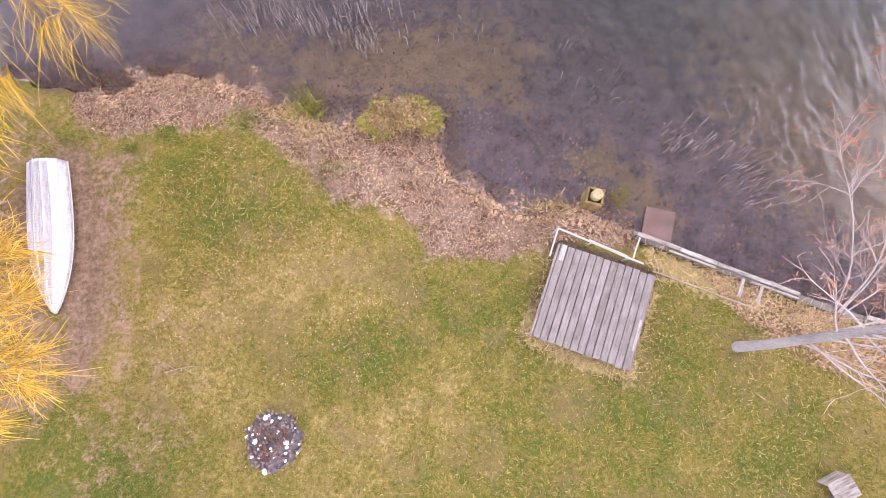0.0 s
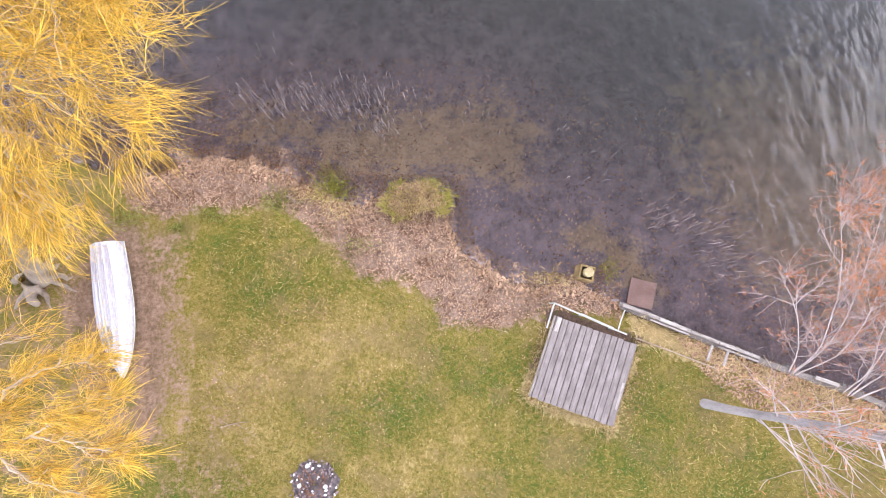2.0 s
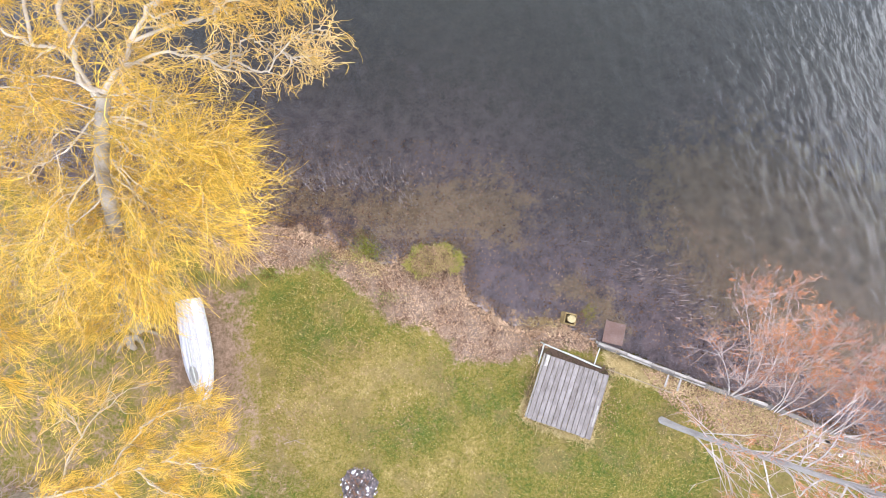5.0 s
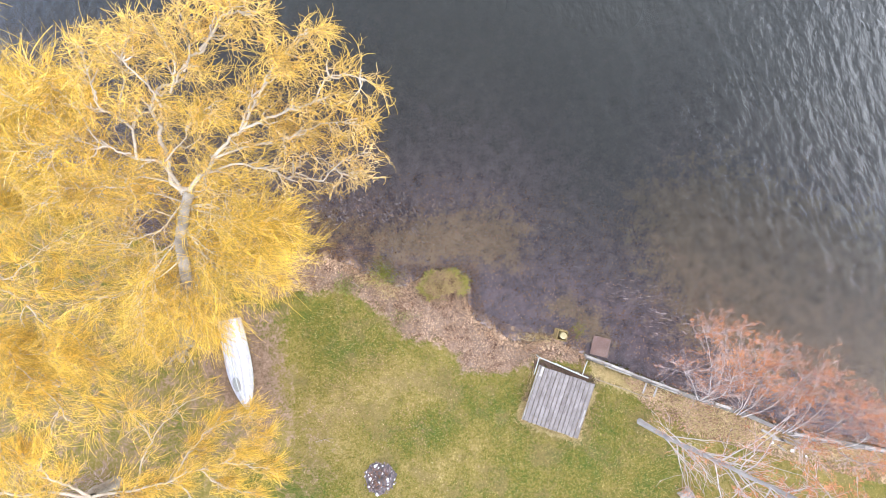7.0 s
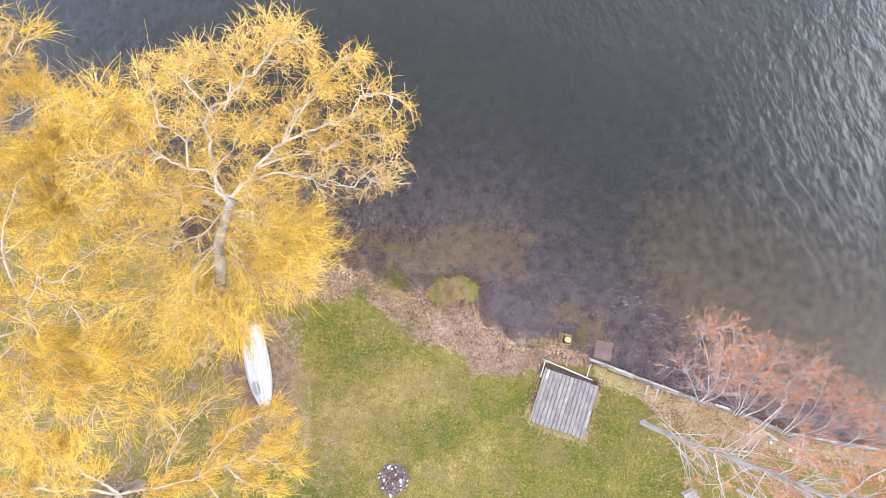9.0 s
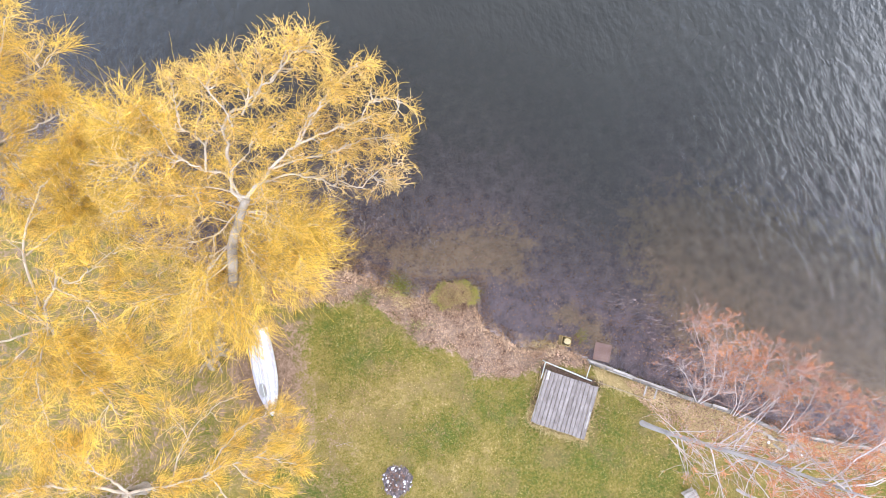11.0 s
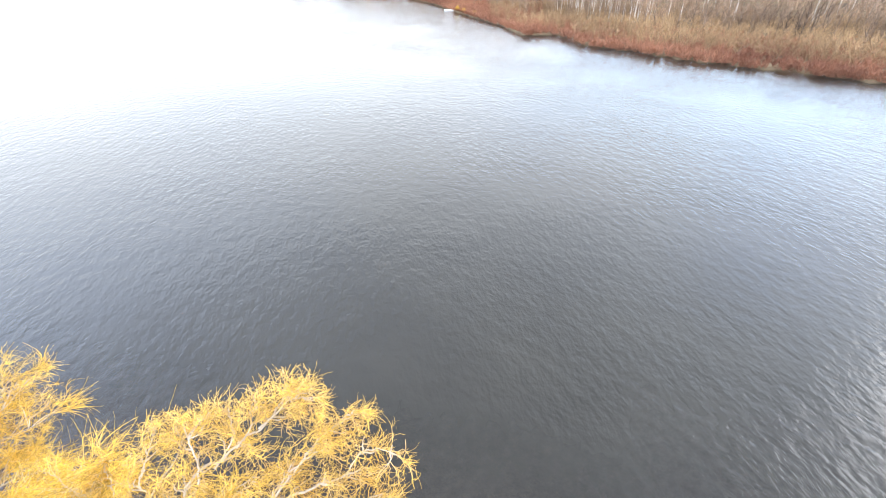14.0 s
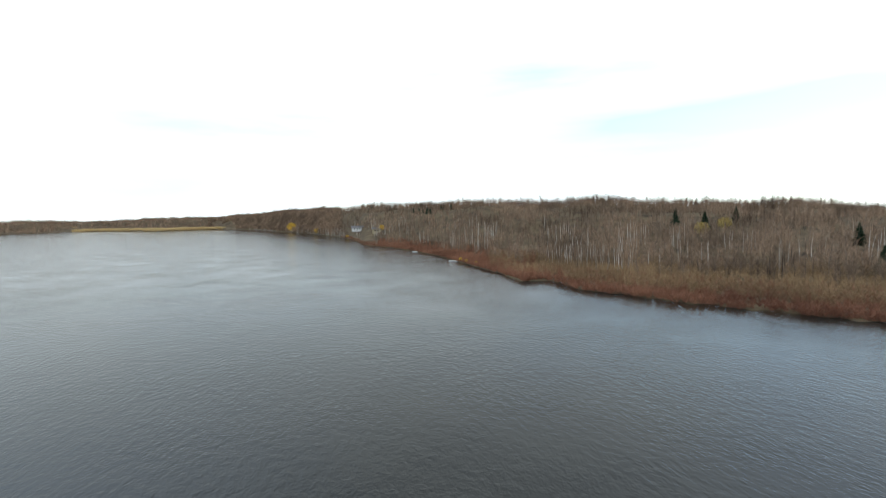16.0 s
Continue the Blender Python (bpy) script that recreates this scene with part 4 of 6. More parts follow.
willow((-15.6, -2.6, 0), [(-15.6, -2.6, -0.1), (-15.2, -2.3, 1.4), (-14.6, -1.9, 2.6), (-14.0, -1.5, 3.4)],
       [(1.0, [(-12.4, -1.15, 3.4), (-11.0, -0.85, 3.45), (-9.9, -0.45, 3.7), (-8.95, -0.1, 3.9)], 0.075, 1.0, 0.9), (-1, [(-8.95, -0.1, 3.9), (-8.4, -0.25, 3.7), (-7.6, -0.6, 3.3)], 0.04, 0.9, 0.8), (-1, [(-8.95, -0.1, 3.9), (-8.5, 0.3, 3.8), (-7.8, 0.6, 3.3)], 0.04, 0.9, 0.8),
        (-1, [(-9.9, -0.45, 3.7), (-9.2, -1.0, 3.6), (-8.3, -1.5, 3.2)], 0.04, 0.9, 0.8), (-1, [(-11.0, -0.85, 3.45), (-10.3, 0.3, 3.6), (-9.4, 1.0, 3.6), (-8.2, 1.45, 3.5)], 0.05, 0.9, 0.8), (-1, [(-12.4, -1.15, 3.4), (-11.9, 0.4, 3.3), (-11.2, 1.5, 2.9), (-10.3, 1.9, 2.6)], 0.05, 0.9, 0.9),
        (-1, [(-11.9, 0.4, 3.3), (-12.6, 1.3, 3.2), (-13.2, 1.7, 2.9)], 0.04, 0.9, 0.9), (-1, [(-11.0, -0.85, 3.45), (-10.2, -1.8, 3.3), (-9.2, -2.5, 3.1), (-8.5, -2.9, 2.9)], 0.05, 0.9, 0.9), (1.0, [(-12.6, -2.8, 3.9), (-11.4, -3.6, 4.0), (-10.2, -4.2, 3.8)], 0.06, 0.9, 0.9),
        (1.0, [(-14.0, -6.0, 5)], 0.08, 0.9, 0.8), (1.0, [(-17.3, -4.6, 5)], 0.08, 0.9, 0.8), (1.0, [(-18.6, -1.5, 5)], 0.08, 0.9, 0.8), (1.0, [(-15.0, 0.6, 5.0)], 0.07, 0.9, 0.8)],
       5200, 7800, "low spreading yellow willow with drooping whips beside the boat", 22, 0.22, (0.35, 0.85))
willow((-18.2, 3.2, 0), [(-18.2, 3.2, -0.1), (-17.9, 3.6, 1.8), (-17.3, 4.2, 3.4), (-16.6, 4.9, 4.6)],
       [(1.0, [(-16.0, 5.7, 5.5), (-15.07, 6.76, 6.2), (-14.62, 6.62, 6.4), (-13.56, 6.88, 6.6), (-12.98, 7.19, 6.8), (-11.88, 7.81, 7.0)], 0.07, 0.6, 0.9),
        (-1, [(-15.44, 6.3, 5.9), (-14.85, 6.04, 6.0), (-14.13, 5.61, 6.0), (-13.2, 6.03, 6.1), (-12.63, 6.45, 6.2)], 0.055, 0.5, 0.9),
        (-1, [(-13.7, 4.8, 4.6), (-12.74, 5.75, 5.3), (-11.74, 6.5, 5.8), (-11.24, 6.98, 6.1), (-10.97, 7.46, 6.4)], 0.045, 0.1, 0.12),
        (0.95, [(-16.2, 7.4, 6.2), (-15.3, 9.2, 6.9), (-14.37, 10.09, 7.2), (-13.85, 10.36, 7.4), (-13.37, 10.52, 7.5), (-13.1, 10.95, 7.6)], 0.06, 0.7, 0.9),
        (-1, [(-14.13, 5.61, 6.0), (-13.59, 4.97, 5.8), (-13.17, 4.54, 5.4), (-12.67, 3.68, 4.8)], 0.04, 0.4, 1.1),
        (-1, [(-16.2, 7.4, 6.2), (-15.0, 8.19, 6.5), (-13.68, 8.31, 6.8), (-12.49, 8.44, 7.0)], 0.05, 0.5, 1.2),
        (1.0, [(-13.6, 2.2, 5.2)], 0.05, 0.5, 1.2), (1.0, [(-15.4, 0.6, 5.2)], 0.05, 0.5, 1.2), (1.0, [(-13.4, 4.0, 5.6)], 0.05, 0.4, 1.2),
        (1.0, [(-20.5, 6.6, 7)], 0.06, 0.6, 0.7), (1.0, [(-22, 2.5, 6.6)], 0.06, 0.6, 0.7), (1.0, [(-20, -0.4, 6)], 0.06, 0.6, 0.9), (0.9, [(-12.6, 1.6, 3.8)], 0.04, 0.4, 1.2),
        (0.9, [(-17.6, 1.2, 4.4)], 0.05, 0.4, 1.0), (0.9, [(-14.6, 3.6, 4.4)], 0.04, 0.4, 1.2), (1.0, [(-18.4, 7.0, 6.6)], 0.05, 0.5, 0.9)],
       5000, 12500, "tall yellow willow with bare pale limbs among others", 23, 0.24, (0.4, 1.1))
willow((-19.6, 10.0, 0), [(-19.6, 10.0, -0.1), (-19.2, 10.3, 2.4), (-18.4, 10.8, 4.8), (-17.4, 11.4, 6.4)],
       [(1.0, [(-16.2, 12.4, 7.8), (-15.2, 13.2, 8.8), (-14.4, 13.8, 9.5)], 0.07, 0.6, 0.7), (-1, [(-15.9, 12.7, 8.1), (-14.9, 12.6, 8.4), (-13.9, 13.0, 8.6)], 0.045, 0.5, 0.6), (-1, [(-16.2, 12.4, 7.8), (-16.0, 13.4, 8.4), (-15.6, 14.0, 8.8)], 0.045, 0.4, 0.5),
        (0.9, [(-14.6, 10.6, 7.0), (-12.6, 10.9, 7.4)], 0.06, 0.6, 1.3), (0.9, [(-14.9, 9.0, 6.6), (-12.8, 9.4, 6.8)], 0.06, 0.4, 1.3), (1.0, [(-15.0, 11.9, 7.4), (-13.4, 12.0, 7.8)], 0.05, 0.8, 1.1),
        (-1, [(-13.6, 10.7, 7.2), (-12.2, 11.2, 7.6), (-11.2, 11.3, 7.8)], 0.04, 0.7, 1.3), (1.0, [(-18.0, 14.0, 7.4)], 0.06, 0.4, 0.5), (1.0, [(-22, 12.6, 7)], 0.06, 0.3, 0.4), (1.0, [(-23.5, 9.5, 7)], 0.06, 0.4, 0.5),
        (0.8, [(-16.6, 8.6, 5.8)], 0.05, 0.5, 1.0), (0.9, [(-17.4, 12.6, 8.2)], 0.05, 0.5, 0.6)],
       5500, 10500, "yellow willow on the lake edge with feathery outer whips", 24, 0.26, (0.4, 1.1))

bare_tree((7.3, -0.2, 0), [([(7.3, -0.2, -0.1), (7.32, -0.02, 2.5), (7.5, 0.3, 5.5), (7.55, 0.75, 9.0), (7.6, 1.0, 11.5)], 0.12, 62)],
          "tall leafless grey tree with rusty buds on the lawn", 31, "leafless trees by the seawall", 7, 5500, reach=(1.2, 3.6), spread=0.95)
bare_tree((10.0, 0.65, 0), [([(10.0, 0.65, -0.1), (9.2, 1.6, 2.0), (8.1, 3.2, 4.0), (6.9, 4.9, 5.6)], 0.022, 18), ([(10.05, 0.65, -0.1), (9.4, 1.7, 2.0), (8.5, 3.3, 4.1), (7.6, 4.8, 5.8)], 0.022, 18),
                            ([(10.1, 0.6, -0.1), (9.7, 1.5, 2.0), (9.0, 2.9, 3.9), (8.2, 4.4, 5.5)], 0.022, 18), ([(9.95, 0.7, -0.1), (8.9, 1.4, 1.6), (7.9, 2.4, 3.0), (6.7, 3.3, 4.2)], 0.022, 13)],
          "leafless many-stemmed tree with rusty buds leaning over the water", 32, "leafless trees by the seawall", 7, 2400, M_PALE, (0.5, 1.7), 0.0062, 0.5)
bare_tree((11.6, 0.1, 0), [([(11.5, 0.1, -0.1), (10.7, 1.0, 1.6), (9.8, 2.2, 3.1), (8.9, 3.3, 4.3)], 0.022, 16), ([(11.6, 0.0, -0.1), (11.0, 1.1, 1.6), (10.4, 2.4, 3.1), (9.9, 3.5, 4.3)], 0.022, 16),
                            ([(11.7, 0.0, -0.1), (11.4, 1.1, 1.6), (11.0, 2.5, 3.1), (10.6, 3.7, 4.3)], 0.022, 16), ([(11.8, -0.1, -0.1), (11.9, 0.8, 1.5), (11.8, 1.9, 2.9), (11.6, 2.8, 4.0)], 0.022, 15)],
          "leafless shrub with orange buds at the seawall", 33, "leafless trees by the seawall", 7, 3600, M_PALE, (0.5, 1.7), 0.0062, 0.5)
bare_tree((13.7, -0.8, 0), [([(13.6, -0.8, -0.1), (13.0, 0.2, 1.5), (12.4, 1.4, 2.9), (11.8, 2.6, 4.0)], 0.022, 17), ([(13.8, -0.8, -0.1), (13.4, 0.2, 1.5), (13.0, 1.4, 2.9), (12.5, 2.5, 4.0)], 0.022, 17),
                             ([(13.6, -0.9, -0.1), (13.0, -0.5, 1.5), (12.3, 0.0, 2.8), (11.6, 0.6, 3.8)], 0.022, 15), ([(13.9, -0.9, -0.1), (14.0, -0.2, 1.5), (13.9, 0.8, 2.8), (13.6, 1.8, 3.8)], 0.022, 16)],
          "leafless shrub with dense orange buds at the seawall", 34, "leafless trees by the seawall", 7, 3800, M_PALE, (0.5, 1.7), 0.0062, 0.5)
bare_tree((16.2, -1.5, 0), [([(16.0, -1.5, -0.1), (15.5, -0.6, 1.5), (14.9, 0.4, 2.7), (14.2, 1.4, 3.7)], 0.022, 17), ([(16.3, -1.5, -0.1), (16.2, -0.8, 1.5), (15.8, 0.0, 2.7), (15.3, 0.8, 3.6)], 0.022, 17),
                             ([(16.0, -1.6, -0.1), (15.3, -1.3, 1.5), (14.6, -0.9, 2.7), (13.9, -0.4, 3.6)], 0.022, 16)],
          "leafless shrub with dense orange buds at the seawall", 36, "leafless trees by the seawall", 6, 3000, M_PALE, (0.5, 1.7), 0.0062, 0.5)
bare_tree((11.4, -3.2, 0), [([(11.4, -3.2, -0.1), (11.3, -3.0, 2.4), (11.0, -2.6, 4.6), (10.6, -2.2, 6.4)], 0.07, 16), ([(11.5, -3.3, -0.1), (12.2, -3.2, 2.2), (12.6, -2.6, 4.2), (12.8, -2.0, 5.6)], 0.06, 14)],
          "leafless young tree with pale branches on the lawn", 35, "leafless trees by the seawall", 6, 2400, M_PALE, (1.0, 2.6), spread=0.8)


# ---- the boat ----
def boat():
    """An upturned rowing boat: hull with strakes, transom, gunwale and keel."""
    bt = thing("rowing_boat", (-10.35, 2.5, 0), "upturned white aluminium rowing boat with worn paint", "boat", rz=-168.0)
    bt.matrix_world = pose(-10.25, 2.5, 0.02, 0, 6, -168)
    L = 4.0
    secs, prof = 34, [(-1, 0.0), (-0.97, 0.1), (-0.9, 0.24), (-0.885, 0.262), (-0.8, 0.32), (-0.62, 0.385), (-0.6, 0.405), (-0.45, 0.43), (-0.3, 0.452), (-0.285, 0.47), (-0.12, 0.485), (-0.02, 0.49)]
    prof = prof + [(0.02, 0.515)] + [(-a, b) for a, b in prof[::-1]]
    v = []
    for i in range(secs):
        s = i / (secs - 1)
        half = 0.545 * (0.83 + 0.17 * math.sin(min(s / 0.45, 1) * math.pi / 2)) * (1 - max(0, (s - 0.42) / 0.58) ** 2.5) ** 0.85 + 0.012
        deep = 1.0 - 0.72 * max(0, (s - 0.6) / 0.4) ** 2.2
        lift = 0.14 * max(0, (s - 0.55) / 0.45) ** 2
        for a, b in prof:
            sharp = 1 - 0.25 * max(0, (s - 0.6) / 0.4) * (b / 0.5)
            v.append((a * half * sharp, (s - 0.5) * L + 0.1 * max(0, (s - 0.8) / 0.2) * (0.5 - b), 0.04 + b * deep * (1 - 0.2 * s) + lift * 0.15))
    m = len(prof)
    f = [(i * m + j, i * m + j + 1, (i + 1) * m + j + 1, (i + 1) * m + j) for i in range(secs - 1) for j in range(m - 1)]
    hull = mesh_part("hull", (np.array(v), np.array(f)), M_HULL, bt, "white paint worn to grey patches")
    sd = hull.modifiers.new("thickness", "SOLIDIFY")
    sd.thickness = 0.012
    bm = bmesh.new()
    ring = [bm.verts.new((x * 0.995, -L / 2 + 0.012, z)) for x, y, z in v[:m]]
    low = [bm.verts.new((x * 0.995, -L / 2 + 0.045, z * 0.985)) for x, y, z in v[:m]]
    bm.faces.new(ring)
    bm.faces.new(low[::-1])
    for i in range(m):
        j = (i + 1) % m
        bm.faces.new((ring[j], ring[i], low[i], low[j]))
    part("transom", bm, M_HULL, bt)
    for side in (0, m - 1):
        rim = np.array([v[i * m + side] for i in range(secs)]) + np.array([0, 0, 0.005])
        mesh_part("gunwale", tubes(rim[None], np.full((1, secs), 0.022), 6), M_RAIL, bt)
    for j in (3, 6, 9, m - 4, m - 7, m - 10):
        line = np.array([v[i * m + j] for i in range(secs)]) + np.array([0, 0, 0.004])
        mesh_part("strake", tubes(line[None], np.full((1, secs), 0.012), 5), M_HULL, bt)
    keel = np.array([v[i * m + m // 2] for i in range(secs)])
    mesh_part("keel", tubes(keel[None], np.full((1, secs), 0.02), 5), M_RAIL, bt)
    return bt


boat()


# ---- the deck, its frame and the piling ----


def deck():
    """A square platform: boards run along its own x."""
    dk = thing("timber_deck", (3.69, 0.78, 0), "square grey weathered timber deck on the lawn", "deck", rz=-109.3)
    size, n = 2.44, 13
    pitch = size / n
    boards = [box_bm(size, pitch - 0.019, 0.036, (0, 0, 0), 0.004)]
    me = bpy.data.meshes.new("board")
    boards[0].to_mesh(me)
    boards[0].free()
    me.materials.append(M_DECK)
    for i in range(n):
        ob = new("board", me)
        ob.parent = dk
        ob.matrix_local = pose(rng.uniform(-0.015, 0.015), (i - (n - 1) / 2) * pitch, 0.315 + rng.uniform(-0.003, 0.003), 0, 0, rng.uniform(-0.25, 0.25))
    for y in (-1.2, -0.4, 0.4, 1.2):
        o = part("joist", box_bm(0.05, 2.38, 0.16, (y * 0.97, 0, 0.15), 0.004), M_BEAM, dk)
    part("side_board", box_bm(2.46, 0.036, 0.17, (0, -1.24, 0.14), 0.005), M_WHITE_WOOD, dk, "pale side board")
    part("side_board", box_bm(2.46, 0.036, 0.17, (0, 1.24, 0.14), 0.005), M_DECK, dk)
    for x in (-1.15, 1.15):
        for y in (-1.15, 1.15):
            part("leg", box_bm(0.09, 0.09, 0.32, (x, y, -0.04), 0.005), M_BEAM, dk)
    part("cover_plate", box_bm(0.42, 0.12, 0.012, (-1.0, -1.12, 0.353), 0.003), M_WHITE_WOOD, dk, "pale nailed patch board")
    part("cover_plate", box_bm(0.8, 0.07, 0.012, (0.35, 1.17, 0.353), 0.003), M_WHITE_WOOD, dk, "pale nailed edge strip")
    return dk


deck()


def dock_frame():
    """White metal tubing round the lake side of the deck."""
    fr = thing("dock_frame", (2.9, 2.72, 0), "white metal tube frame beside the deck", "frame")
    z = 0.42
    def run(name, pts, rad, label=""):
        o = mesh_part(name, pipe(np.array(pts) - np.array([2.9, 2.72, 0]), rad, 8), M_RAIL, fr, label, smooth=True)
        return o
    run("rail", [(2.86, 2.72, z), (3.7, 2.36, z), (4.6, 1.96, z), (4.95, 1.82, z)], 0.027)
    run("rail", [(2.86, 2.72, z), (2.72, 2.3, z), (2.62, 2.0, z)], 0.027)
    run("rail", [(3.62, 2.42, z + 0.03), (4.05, 2.23, z + 0.03), (4.55, 2.01, z + 0.03)], 0.018)
    run("brace", [(4.7, 1.95, z), (4.82, 2.2, 0.34), (4.98, 2.52, 0.28)], 0.022)
    for x, y in ((2.86, 2.72), (4.6, 1.96), (3.7, 2.36)):
        run("leg", [(x, y, -0.25), (x, y, 0.1), (x, y, z)], 0.028)
    return fr


dock_frame()


def piling():
    pl = thing("mooring_post", (3.9, 3.62, -0.3), "square timber mooring post with a pale round log end", "post", rz=-14)
    for sx, sy, w, d in ((0, -0.2, 0.46, 0.06), (0, 0.2, 0.46, 0.06), (-0.2, 0, 0.06, 0.34), (0.2, 0, 0.06, 0.34)):
        part("side_board", box_bm(w, d, 0.6, (sx, sy, 0), 0.008), M_PILING, pl)
    bm = bmesh.new()
    bmesh.ops.create_cone(bm, cap_ends=True, segments=20, radius1=0.15, radius2=0.145, depth=0.74, matrix=Matrix.Translation((0.02, 0.02, 0.37)))
    bmesh.ops.bevel(bm, geom=[e for e in bm.edges if len(e.link_faces) == 2 and any(len(f.verts) > 4 for f in e.link_faces)], offset=0.012, segments=1, affect="EDGES")
    part("log", bm, M_LOGEND, pl, "pale sawn log end")
    return pl


piling()


# ---- the seawall ----
def seawall():
    sw = tagged(new("seawall"), "low timber seawall of grey beams and peeling white boards", "seawall", kind="structure")
    line = [(5.0, 2.66), (7.0, 1.86), (9.0, 1.08), (10.6, 0.53), (12.0, 0.06), (14.0, -0.82), (16.0, -1.2), (18.4, -1.66)]
    for (x0, y0), (x1, y1) in zip(line, line[1:]):
        n = Vector((y0 - y1, x1 - x0, 0)).normalized()
        p, q = Vector((x0, y0, 0)), Vector((x1, y1, 0))
        rows = [("beam", -0.02, 0.0, 0.2, 0.46, M_BEAM, 1.0), ("cap_board", 0.04, 0.085, 0.1, 0.045, M_WHITE_WOOD, 0.96 if x0 < 8.5 else 0.4)]
        if x0 < 8.5:
            rows.append(("back_board", -0.075, 0.06, 0.05, 0.05, M_WHITE_WOOD, 0.75))
        for name, off, z, w, h, mt, share in rows:
            cuts = [0.0, 1.0] if name == "beam" else [0.0, rng.uniform(0.4, 0.6), 1.0]
            for c0, c1 in zip(cuts, cuts[1:]):
                if rng.uniform() > share:
                    continue
                up = Vector((0, 0, z + rng.uniform(-0.012, 0.012)))
                bm, m = beam_between(p.lerp(q, c0) + n * (off + rng.uniform(-0.012, 0.012)) + up, p.lerp(q, c1) + n * (off + rng.uniform(-0.012, 0.012)) + up, w * rng.uniform(0.85, 1.1), h, 0.004)
                bmesh.ops.scale(bm, vec=(0.985, 1, 1), verts=bm.verts)
                o = part(name, bm, mt, sw)
                o.matrix_local = m
    for x, y, z in ((5.0, 2.7, 0.0), (6.6, 2.12, 0), (8.4, 1.41, 0.02), (9.9, 0.86, 0.02), (11.5, 0.33, 0), (13.4, -0.45, 0), (15.4, -0.98, 0)):
        o = part("post", box_bm(0.11, 0.11, 0.9, (0, 0, 0), 0.01), M_BEAM, sw)
        o.matrix_local = pose(x, y, z - 0.9, 0, 0, -22)
    for x, y in ((7.56, 1.5), (8.02, 1.34)):
        bm, m = beam_between((x, y, 0.2), (x - 0.12, y - 0.45, 0.1), 0.07, 0.05)
        o = part("tie", bm, M_WHITE_WOOD, sw)
        o.matrix_local = m
    return sw


seawall()


def lawn_edging():
    ed = thing("lawn_edging", (6.54, 1.26, 0), "thin weathered plank edging between lawn and seawall", "edging")
    for p, q in (((5.35, 1.7, 0.05), (6.5, 1.28, 0.06)), ((6.52, 1.27, 0.05), (7.75, 0.8, 0.06))):
        bm, m = beam_between(p, q, 0.035, 0.14)
        o = part("plank", bm, M_PLANK, ed)
        o.matrix_local = Matrix.Translation((-6.54, -1.26, 0)) @ m
    return ed


def sunken_plate():
    pl = thing("sunken_plate", (5.75, 3.03, -0.325), "rusty brown plate lying under shallow water at the seawall", "plate", rz=-14)
    part("sheet", box_bm(0.8, 0.84, 0.03, (0, 0, 0.04), 0.006), M_RUST, pl)
    for y in (-0.36, 0.36):
        part("rib", box_bm(0.74, 0.05, 0.05, (0, y, 0.0), 0.006), M_RUST, pl)
    return pl


lawn_edging()
sunken_plate()


def stone_bm(size, r, flat=0.6, fine=2):
    bm = bmesh.new()
    bmesh.ops.create_icosphere(bm, subdivisions=fine, radius=0.5)
    q = [unit(r.normal(size=3)) for _ in range(9)]
    for vt in bm.verts:
        p = np.array(vt.co)
        for n in q:
            over = p @ n - 0.36
            if over > 0:
                p = p - n * over
        vt.co = Vector(p * size * np.array([1, r.uniform(0.9, 1.0), flat]))
    return bm


